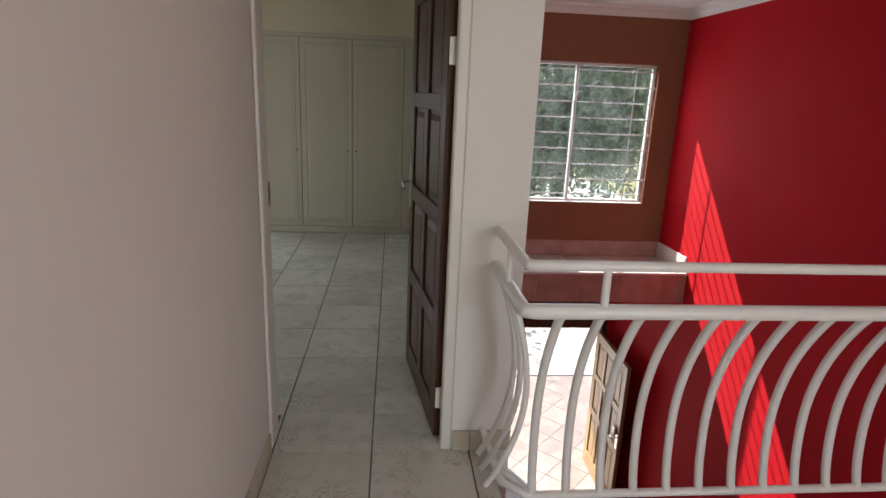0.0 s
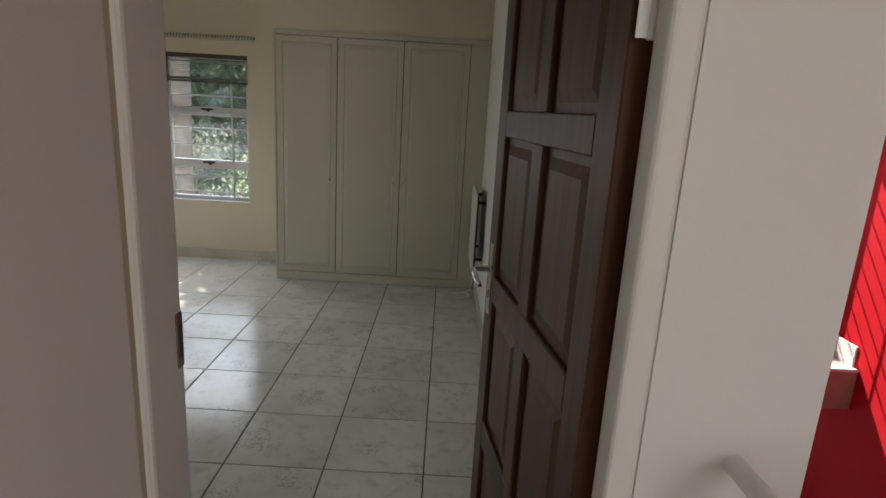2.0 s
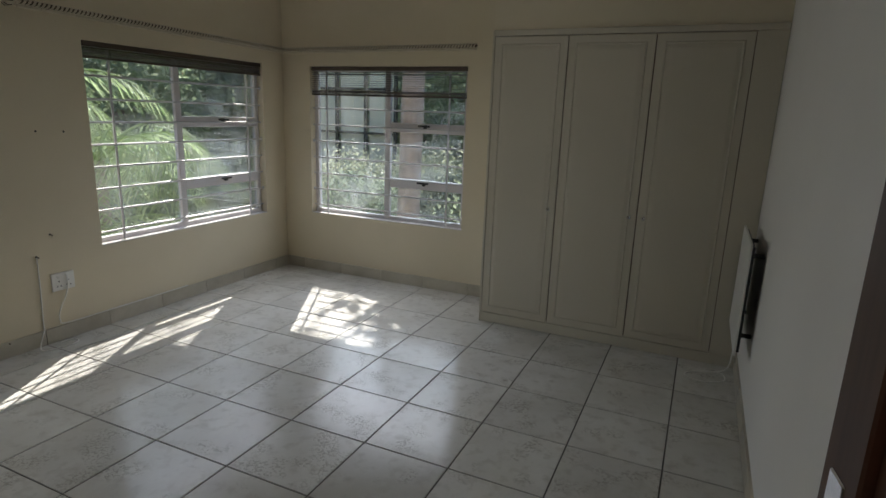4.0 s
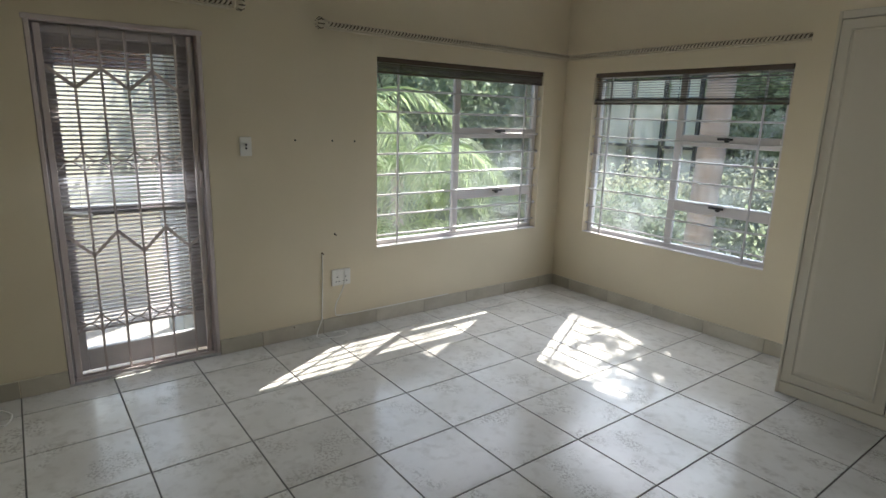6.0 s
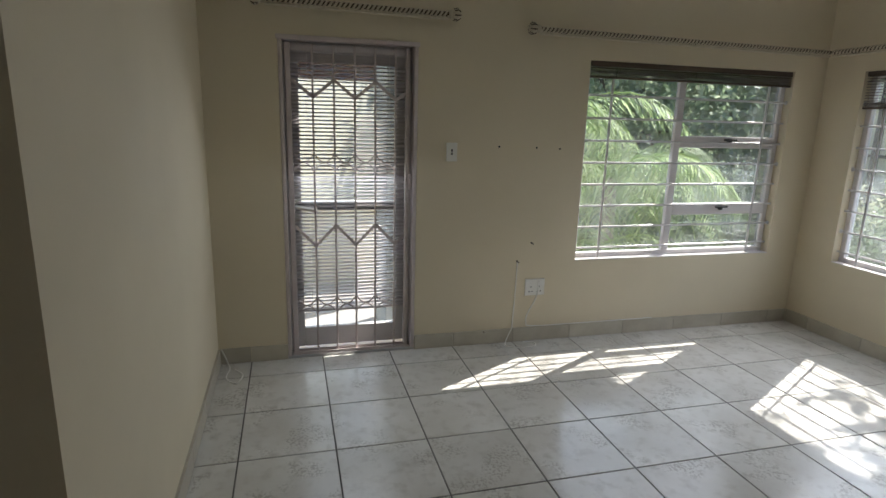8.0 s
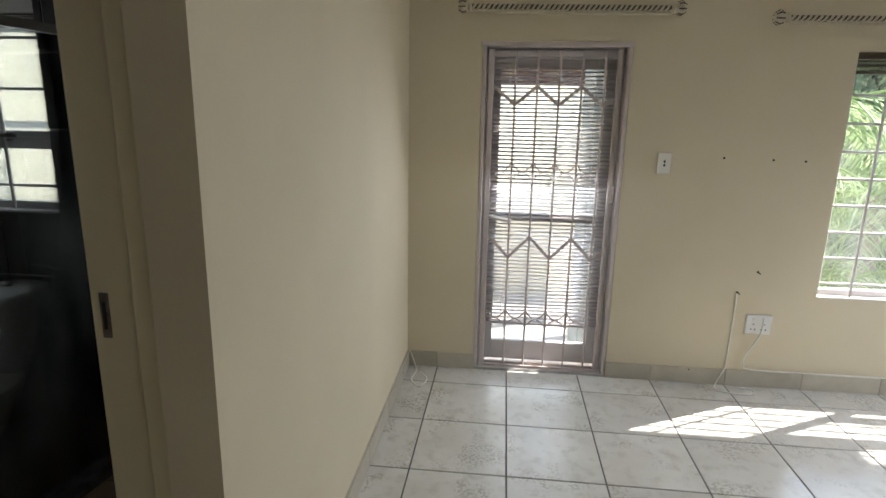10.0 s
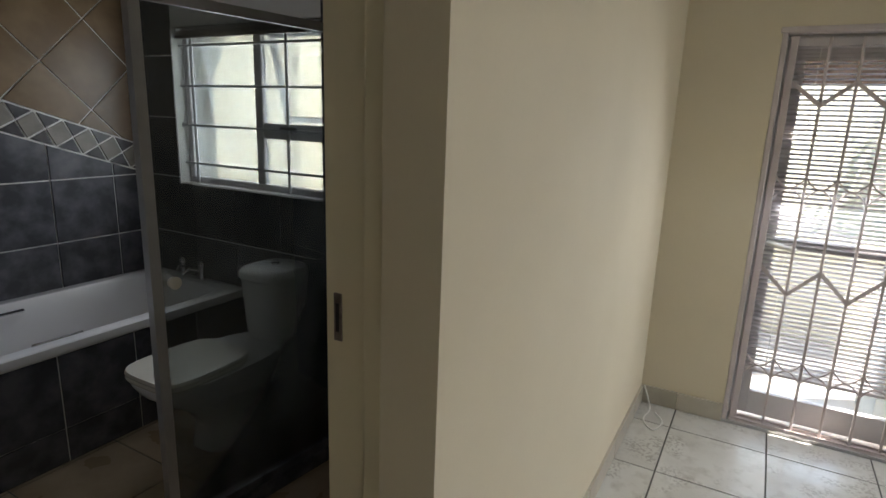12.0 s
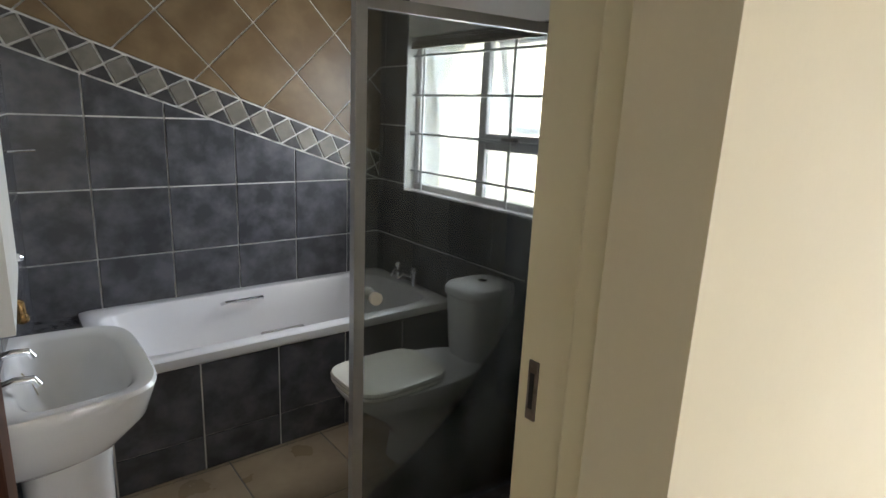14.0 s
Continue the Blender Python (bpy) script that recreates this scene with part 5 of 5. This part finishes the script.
# wall stub in shade: the grey base colour stands in for that shade
solo("balcony_pillar", B(-4.75, -4.25, 3.56, 3.76, -0.06, 2.1, 0.006), SHADEPL, "plastered pillar beside the glazed door, greyed to look shaded", "pillar", kind="structure")
wing = thing("house_wing", (-5, -1.1, LOW), "cream plastered wing of the house in sunlight", "house wing")
part("wall", B(-7.5, BX - 0.27, -1.45, -1.15, LOW - 0.1, 3.1), EXT, wing)
part("roof_edge", B(-7.7, BX - 0.2, -1.6, -1.0, 3.1, 3.25, 0.01), ROOF, wing)
nb = thing("neighbour_house", (0, 0, 0), "cream plastered neighbouring house in sunlight", "house")
part("wall", B(-9.0, 2.2, -0.3, 0, LOW - 0.2, 3.6), EXT, nb)
part("roof", B(-9.3, 2.5, -0.9, 0.4, 3.6, 3.8, 0.02), ROOF, nb)
nb.matrix_basis = pose(-9.6, 3.0, 0, 0, 0, -32)


def leaves(name, centres, n, spread, size, mat, parent, rng, droop=0.3, stretch=2.2):
    """Many small bent leaves scattered about clump centres."""
    C = np.array(centres)
    pick = C[rng.integers(0, len(C), n)]
    pos = pick + rng.normal(0, 1, (n, 3)) * np.array(spread)
    a = rng.normal(0, 1, (n, 3))
    a[:, 2] -= droop
    a /= np.linalg.norm(a, axis=1)[:, None]
    b = np.cross(a, rng.normal(0, 1, (n, 3)))
    b /= np.linalg.norm(b, axis=1)[:, None] + 1e-9
    s = size * (0.6 + 0.8 * rng.random(n))[:, None]
    v = np.empty((n, 4, 3))
    v[:, 0], v[:, 1], v[:, 2], v[:, 3] = pos - a * s * stretch / 2, pos + b * s / 2, pos + a * s * stretch / 2, pos - b * s / 2
    v -= np.array(BASE[parent])
    me = bpy.data.meshes.new(name)
    idx = np.arange(4 * n).reshape(n, 4)
    me.from_pydata(v.reshape(-1, 3).tolist(), [], idx.tolist())
    me.materials.append(mat)
    ob = new(name, me)
    ob.parent = parent
    BASE[ob] = BASE[parent]
    return ob


def tree(name, base, fork, centre, radii, clumps, n, size, mat, label, seed, trunk=0.16, limbs=7):
    rng = np.random.default_rng(seed)
    ob = thing(name, base, label, "tree" if fork > 0 else "shrub")
    c = np.array(centre)
    cl = []
    while len(cl) < clumps:
        p = rng.uniform(-1, 1, 3)
        r = np.linalg.norm(p)
        if 0.35 < r < 1:
            cl.append(c + p * np.array(radii) * (0.85 + 0.3 * rng.random()))
    b = Vector(base)
    if fork > 0:
        top = b + Vector((0, 0, fork))
        bm = sweep(bmesh.new(), [b, b + Vector((0.06, 0.03, fork * 0.5)), top], [trunk * 1.25, trunk * 0.95, trunk * 0.8], 12)
        for k in range(limbs):
            e = Vector(cl[k * len(cl) // limbs])
            m = top.lerp(e, 0.5) + Vector((0, 0, 0.25))
            sweep(bm, [top - Vector((0, 0, 0.1)), m, e], [trunk * 0.6, trunk * 0.32, trunk * 0.08], 8)
        part("trunk", bm, BARK2, ob, smooth=True)
    spread = np.array(radii) * 0.8 / max(1, clumps) ** (1 / 3)
    leaves("crown", cl, n, spread, size, mat, ob, rng)
    return ob


def frond(bm_pts, root, way, length, lift, drop, n, leaf, width, rng):
    """Leaflets along an arching stem, as vertices and faces; returns the stem's points."""
    way = Vector((way[0], way[1], 0)).normalized()
    side = Vector((-way.y, way.x, 0))
    stem = []
    for i in range(9):
        t = i / 8
        stem.append(Vector(root) + way * (length * (t - 0.18 * t * t)) + Vector((0, 0, lift * t - drop * t * t)))
    V, F = bm_pts
    for i in range(n):
        t = 0.1 + 0.9 * i / n
        k = min(int(t * 8), 7)
        p = stem[k].lerp(stem[k + 1], t * 8 - k)
        tang = (stem[k + 1] - stem[k]).normalized()
        ll = leaf * (0.45 + 0.75 * math.sin(math.pi * min(t * 0.95 + 0.05, 1)))
        for s in (-1, 1):
            dirv = (side * s * 0.9 + tang * 0.55 + Vector((0, 0, -0.25 - 0.35 * rng.random()))).normalized()
            tip = p + dirv * ll + Vector((0, 0, -0.22 * ll))
            mid = p + dirv * ll * 0.5
            w = tang * width
            j = len(V)
            V += [tuple(p), tuple(mid + w), tuple(tip), tuple(mid - w)]
            F.append((j, j + 1, j + 2, j + 3))
    return stem


def palm(name, base, top, r, fronds, length, lift, drop, leaf, width, n, label, seed, lean=(0, 0), smooth_trunk=True):
    rng = random.Random(seed)
    ob = thing(name, base, label, "palm tree")
    b = Vector(base)
    t = Vector((b.x + lean[0], b.y + lean[1], top))
    pts = [b.lerp(t, i / 14) for i in range(15)]
    part("trunk", sweep(bmesh.new(), pts, [r * (1.12 if i == 0 else 1.0 - 0.12 * i / 14 + (0.03 if i % 2 else 0)) for i in range(15)], 16), BARK, ob, smooth=True)
    for k in range(fronds):
        a = 2 * math.pi * k / fronds + rng.uniform(-0.25, 0.25)
        V, F = [], []
        lf = lift * rng.uniform(0.35, 1.25)
        stem = frond((V, F), t, (math.cos(a), math.sin(a)), length * rng.uniform(0.8, 1.15), lf, drop * rng.uniform(0.8, 1.2), n, leaf, width, rng)
        base_v = BASE[ob]
        me = bpy.data.meshes.new("frond")
        me.from_pydata([tuple(Vector(v) - base_v) for v in V], [], F)
        me.materials.append(LEAF_PALM)
        fo = new("frond", me)
        fo.parent = ob
        BASE[fo] = base_v
        part("stem", sweep(bmesh.new(), stem, [0.02 - 0.002 * i for i in range(9)], 5), LEAF_PALM, fo)
    return ob


GZ = LOW - 0.16
GV = -0.86   # garden terrace
# feathery palms beside the west window
palm("palm_tree", (-6.6, 6.7, GV - 0.3), 0.85, 0.09, 17, 2.0, 1.6, 2.2, 0.55, 0.0095, 44, "feathery bright green palm beside the bedroom window", 3)
palm("palm_tree", (-8.1, 6.5, GV), 1.5, 0.10, 17, 2.3, 1.8, 2.3, 0.6, 0.010, 44, "tall feathery palm behind the first one", 5)
palm("palm_tree", (-6.2, 6.05, GV - 0.9), -0.1, 0.08, 13, 1.6, 1.4, 1.9, 0.5, 0.0095, 40, "low feathery palm by the house wall", 8)
# thick trunked palm before the north window, its crown overhead
palm("palm_tree", (-3.75, 8.9, GV - 0.6), 6.4, 0.15, 18, 2.6, 1.2, 2.4, 0.6, 0.02, 44, "tall palm with a thick ringed trunk", 11, lean=(0.1, 0.15))
# added tree: its unseen crown shades and dapples sun through the north window
tree("tree", (-2.4, 12.4, GV - 0.5), 4.4, (-4.4, 11.3, 5.7), (0.8, 1.3, 1.7), 30, 4400, 0.085, LEAF_MID, "leafy tree added to dapple the bedroom sun patch, crown unseen", 21, 0.13)
# backdrop of garden trees
for k, (x, y, z, rx, rz, mt) in enumerate(((-11.8, 17.5, 2.0, 2.8, 3.4, LEAF_MID), (-13.0, 11.0, 1.8, 3.0, 3.6, LEAF_MID), (-12.5, 16.0, 2.2, 3.0, 4.0, LEAF_MID), (-6.3, 17.5, 1.5, 2.6, 3.6, LEAF_MID), (-2.6, 18.0, 1.2, 2.4, 3.6, LEAF_PALE), (-9.0, 19.5, 2.5, 3.0, 4.2, LEAF_DARK), (-14.5, 7.6, 1.0, 2.4, 3.8, LEAF_MID), (-16.5, 12.5, 1.8, 3.4, 3.8, LEAF_MID), (-15.0, 19.5, 1.8, 3.6, 3.6, LEAF_MID), (-9.5, 23.0, 1.8, 4.0, 3.6, LEAF_MID), (-3.5, 23.5, 1.8, 3.6, 3.6, LEAF_PALE))):
    tree("tree", (x, y, GV - 0.1), 2.0, (x, y, z + 0.4), (rx, rx, rz), 90, 15000, (0.085 if k < 7 else 0.15), mt, ("dense garden tree with dark leaves" if mt is LEAF_DARK else "garden tree with light green leaves"), 40 + k, 0.2)
for k, (x, y, rr, h, mt) in enumerate(((-6.4, 11.6, 1.1, 1.6, LEAF_PALE), (-4.9, 12.6, 1.2, 1.7, LEAF_PALE), (-3.0, 11.8, 0.9, 1.5, LEAF_MID), (-2.4, 9.6, 0.8, 2.6, LEAF_MID), (-7.9, 10.3, 1.1, 1.7, LEAF_DARK), (-8.8, 8.9, 1.1, 1.5, LEAF_DARK), (-5.4, 10.0, 0.9, 1.3, LEAF_DARK), (-10.2, 9.8, 1.2, 2.0, LEAF_MID))):
    tree("shrub", (x, y, gz(x, y)), 0, (x, y, gz(x, y) + h * 0.42), (rr, rr, h * 0.48), 40, 9000, 0.034, mt, ("pale flowering garden shrub" if mt is LEAF_PALE else "leafy green garden shrub"), 70 + k)
# big dark tree before the stair window
tree("tree", (5.6, 19.4, GZ), 2.1, (5.0, 19.0, 2.4), (4.0, 3.0, 3.5), 110, 55000, 0.10, LEAF_MID, "broad dark green tree beyond the driveway", 91, 0.28, 9)
tree("tree", (15.5, 33.0, GZ), 2.4, (15.5, 33.0, 3.2), (4.2, 3.0, 5.2), 60, 12000, 0.16, LEAF_MID, "green tree at the edge of the driveway", 92, 0.2)
tree("tree", (2.0, 26.0, GZ), 2.4, (1.6, 26.0, 2.0), (3.6, 2.4, 4.2), 60, 11000, 0.12, LEAF_MID, "tree behind the driveway", 93, 0.2)
rk = bmesh.new()
bmesh.ops.create_icosphere(rk, subdivisions=3, radius=0.38)
for v in rk.verts:
    v.co *= 1 + 0.25 * noise.noise(v.co * 3)
    v.co.z *= 0.55
bmesh.ops.translate(rk, verts=rk.verts, vec=(-9.2, 10.0, GV + 0.15))
solo("rock", rk, STONE, "pale rounded garden rock", "rock", smooth=True)
# glazed garden room with dark frames
gr = thing("garden_pavilion", (-8.4, 14.2, GV), "garden pavilion with slim dark posts and pale panels", "pavilion")
for x in (-10.0, -9.2, -8.4, -7.6, -6.8):
    part("post", B(x - 0.035, x + 0.035, 14.0, 14.07, GV - 0.1, 2.6), BLACK, gr)
for z in (0.1, 1.0, 2.0):
    part("beam", B(-10.05, -6.75, 13.985, 14.085, z - 0.028, z + 0.028), BLACK, gr)
for x in (-10.0, -9.2, -8.4, -7.6):
    part("panel", B(x + 0.05, x + 0.75, 14.12, 14.16, GV - 0.1, 2.4), EXT, gr)

# ---- tiles, laid piece by piece ----
FLAT = plane_matrix((0, 0, 0), (1, 0, 0), (0, 1, 0))
S, G, TX, TY = 0.43, 0.0065, -0.68, 3.53


def lay_floor(parent, x0, x1, y0, y1, z=0.0, ox=TX, oy=TY, s=S, mat=TILE, name="floor_tile", skip=None):
    for i in range(math.floor((x0 - ox) / s), math.ceil((x1 - ox) / s)):
        for j in range(math.floor((y0 - oy) / s), math.ceil((y1 - oy) / s)):
            a, b = ox + i * s, oy + j * s
            poly = clip_rect([(a + G / 2, b + G / 2), (a + s - G / 2, b + G / 2), (a + s - G / 2, b + s - G / 2), (a + G / 2, b + s - G / 2)], x0, x1, y0, y1)
            if poly and not (skip and skip(a + s / 2, b + s / 2)):
                lay_tile(name, poly, Matrix.Translation((0, 0, z)), 0.008, mat, parent)


lay_floor(FLOOR, XW, XE, YS, YN, skip=lambda x, y: x > -1.4 and y > YC + 0.25)
lay_floor(FLOOR, ED[0], ED[1], YS - 0.3, YS)
lay_floor(FLOOR, BD[0] + 0.06, BD[1] - 0.01, YS - 0.3, YS)
lay_floor(LANDING, -0.69, 0.27, 1.66, YS - 0.3)
lay_floor(LANDING2, -0.69, 2.68, -1.2, 1.66)
lay_floor(BATHFLOOR, BX, -0.88, 0.48, YS - 0.3, ox=-1.72, oy=0.50, mat=BATHFLOORTILE)


def lay_diamonds(parent, place, keep, u0, u1, v0, v1, through_point, s, mat, name, g=G, thick=0.008):
    """Square tiles set cornerwise, in a plane (u, v); keep: half-planes and bounds to cut by."""
    r = math.sqrt(0.5)
    p0, q0 = (through_point[0] + through_point[1]) * r, (through_point[0] - through_point[1]) * r
    ps = [(u + v) * r for u in (u0, u1) for v in (v0, v1)]
    qs = [(u - v) * r for u in (u0, u1) for v in (v0, v1)]
    for i in range(math.floor((min(ps) - p0) / s), math.ceil((max(ps) - p0) / s)):
        for j in range(math.floor((min(qs) - q0) / s), math.ceil((max(qs) - q0) / s)):
            a, b = p0 + i * s + g / 2, q0 + j * s + g / 2
            pq = [(a, b), (a + s - g, b), (a + s - g, b + s - g), (a, b + s - g)]
            poly = [((p + q) * r, (p - q) * r) for p, q in pq]
            poly = clip_rect(poly, u0, u1, v0, v1)
            for h in keep:
                poly = clip(poly, *h) if len(poly) > 2 else []
            if poly:
                lay_tile(name, poly, place, thick, mat, parent)


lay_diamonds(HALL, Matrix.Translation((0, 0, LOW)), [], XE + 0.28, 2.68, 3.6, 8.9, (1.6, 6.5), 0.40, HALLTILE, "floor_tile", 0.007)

# skirting tiles
BASEB = thing("baseboard", (0, 0, 0), "skirting of cut floor tiles along the walls", "baseboard", kind="structure")
ST, SH = 0.012, 0.098


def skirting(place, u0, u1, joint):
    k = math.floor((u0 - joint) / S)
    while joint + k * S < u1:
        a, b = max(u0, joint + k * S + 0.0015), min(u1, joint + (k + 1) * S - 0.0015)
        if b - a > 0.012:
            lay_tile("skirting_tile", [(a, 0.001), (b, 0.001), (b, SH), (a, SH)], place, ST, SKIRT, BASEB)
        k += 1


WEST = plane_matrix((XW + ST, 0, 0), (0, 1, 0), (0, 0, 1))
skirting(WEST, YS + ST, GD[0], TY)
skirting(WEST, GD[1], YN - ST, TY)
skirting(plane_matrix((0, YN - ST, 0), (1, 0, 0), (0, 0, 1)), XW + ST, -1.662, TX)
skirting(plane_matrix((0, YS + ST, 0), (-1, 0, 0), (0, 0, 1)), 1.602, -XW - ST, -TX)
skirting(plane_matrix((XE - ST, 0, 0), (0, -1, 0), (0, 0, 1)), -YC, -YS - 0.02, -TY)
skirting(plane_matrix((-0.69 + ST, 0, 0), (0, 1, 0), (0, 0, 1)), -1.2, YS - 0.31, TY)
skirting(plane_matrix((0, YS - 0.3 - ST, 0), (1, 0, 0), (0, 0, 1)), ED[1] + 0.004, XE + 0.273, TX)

# bathroom tiles
TP, TB = 0.332, 0.0075
wall_bed = thing("wall_tiles", (0, 0, 0), "slate blue and ochre tiles with a mosaic band in white grout", "wall tiles", kind="structure")
part("grout_bed", B(BX, -1.10, BY, BY + 0.004, 0, 2.45), WGROUT, wall_bed, "white grout")
END = plane_matrix((0, BY + 0.011, 0), (-1, 0, 0), (0, 0, 1))
slope, zc, bandh = 0.335, 1.62, 0.150
norm = math.hypot(slope, 1)


def low_line(u, extra=0.0):
    return zc + slope * (-u + 1.413) + extra


def half(above, extra):
    """Half-plane above or below the slanting line, in (u, v) with u = -x."""
    c = zc + slope * 1.413 + extra
    return (-slope, -1, -c) if above else (slope, 1, c)


for i in range(-4, 4):
    for j in range(-4, 4):
        a, b = 1.725 + i * TP + TB / 2, 1.106 + j * TP + TB / 2
        poly = clip_rect([(a, b), (a + TP - TB, b), (a + TP - TB, b + TP - TB), (a, b + TP - TB)], 1.10, -BX, 0.0, 2.44)
        poly = clip(poly, *half(False, -TB)) if len(poly) > 2 else []
        if poly:
            lay_tile("wall_tile", poly, END, 0.007, SLATE, wall_bed)
lay_diamonds(wall_bed, END, [half(True, bandh + TB)], 1.10, -BX, 0.8, 2.44, (1.946, 1.696), 0.326, TAN, "wall_tile", 0.008, 0.007)
along = Vector((1, -slope)) / norm
across = Vector((slope, 1)) / norm
hb = bandh / norm
pitch = 0.1365
start = Vector((1.08, low_line(1.08)))
for k in range(-1, 17):
    o = start + along * (pitch * k)
    e = 0.0055

    def pt(s, t):
        p = o + along * s + across * t
        return (p.x, p.y)
    pieces = (([pt(e, hb / 2), pt(pitch / 2, e), pt(pitch - e, hb / 2), pt(pitch / 2, hb - e)], MOSAIC),
              ([pt(pitch / 2 + 2 * e, e * 0.5), pt(1.5 * pitch - 2 * e, e * 0.5), pt(pitch, hb / 2 - 1.5 * e)], MOSAIC_DARK),
              ([pt(pitch / 2 + 2 * e, hb - e * 0.5), pt(pitch, hb / 2 + 1.5 * e), pt(1.5 * pitch - 2 * e, hb - e * 0.5)], MOSAIC_DARK))
    for poly, mt in pieces:
        poly = clip_rect(poly, 1.10, -BX, 0.0, 2.44)
        if poly:
            lay_tile("mosaic_tile", poly, END, 0.007, mt, wall_bed)
# window wall
side_bed = thing("wall_tiles", (0, 0, 0), "slate blue tiles round the bathroom window", "wall tiles", kind="structure")
part("grout_bed", box(box(B(BX, BX + 0.004, BY + 0.005, YS - 0.3, 0, BW[2]), BX, BX + 0.004, BY + 0.005, BW[0], BW[2], 2.45), BX, BX + 0.004, BW[1], YS - 0.3, BW[2], 2.45), WGROUT, side_bed, "white grout")
SIDE = plane_matrix((BX + 0.011, 0, 0), (0, 1, 0), (0, 0, 1))
for i in range(-2, 8):
    for j in range(-4, 4):
        a, b = 0.10 + i * TP + TB / 2, 1.106 + j * TP + TB / 2
        sq = [(a, b), (a + TP - TB, b), (a + TP - TB, b + TP - TB), (a, b + TP - TB)]
        for reg in ((BY + 0.012, YS - 0.3, 0, BW[2]), (BY + 0.012, BW[0], BW[2], 2.44), (BW[1], YS - 0.3, BW[2], 2.44)):
            poly = clip_rect(sq, *reg)
            if poly:
                lay_tile("wall_tile", poly, SIDE, 0.007, SLATE, side_bed)
# splayed side wall behind the basin
east_bed = thing("wall_tiles", (0, 0, 0), "slate blue tiles behind the basin", "wall tiles", kind="structure")
ew = Vector((-1.115 + 0.875, BY - (YS - 0.3), 0)).normalized()
EASTW = plane_matrix((-0.875 + 0.009 * ew.y, YS - 0.3, 0), ew, (0, 0, 1))
for i in range(0, 8):
    for j in range(-4, 4):
        a, b = i * TP + TB / 2, 1.106 + j * TP + TB / 2
        poly = clip_rect([(a, b), (a + TP - TB, b), (a + TP - TB, b + TP - TB), (a, b + TP - TB)], 0.02, 2.455, 0.0, 2.44)
        if poly:
            lay_tile("wall_tile", poly, EASTW, 0.007, SLATE, east_bed)
# bath front
APRON = plane_matrix((0, 0.487, 0), (-1, 0, 0), (0, 0, 1))
for i in range(-3, 5):
    for z0, z1 in ((0.002, 0.153), (0.157, 0.482)):
        poly = clip_rect([(1.625 + i * TP + TB / 2, z0), (1.625 + (i + 1) * TP - TB / 2, z0), (1.625 + (i + 1) * TP - TB / 2, z1), (1.625 + i * TP + TB / 2, z1)], 1.0, -BX - 0.012, 0, 1)
        if poly:
            lay_tile("apron_tile", poly, APRON, 0.007, SLATE, bt)
# ledge tiles
FRONT = plane_matrix((0, 5.003, 0), (1, 0, 0), (0, 0, 1))
BACK = plane_matrix((0, 5.652, 0), (1, 0, 0), (0, 0, 1))
for i in range(7):
    a, b = max(XE + 0.28, 2.68 - 0.25 - 0.41 * i), min(2.679, 2.68 - 0.25 - 0.41 * (i - 1))
    lay_tile("ledge_tile", [(a + 0.003, -0.348), (b, -0.348), (b, -0.072), (a + 0.003, -0.072)], FRONT, 0.008, LEDGETILE, LEDGE)
    lay_tile("ledge_tile", [(a + 0.003, -0.058), (b, -0.058), (b, 0.10), (a + 0.003, 0.10)], BACK, 0.008, LEDGETILE, LEDGE)
    lay_tile("ledge_tile", [(a + 0.003, 5.073), (b, 5.073), (b, 5.65), (a + 0.003, 5.65)], Matrix.Translation((0, 0, -0.06)), 0.008, PALETILE, LEDGE)
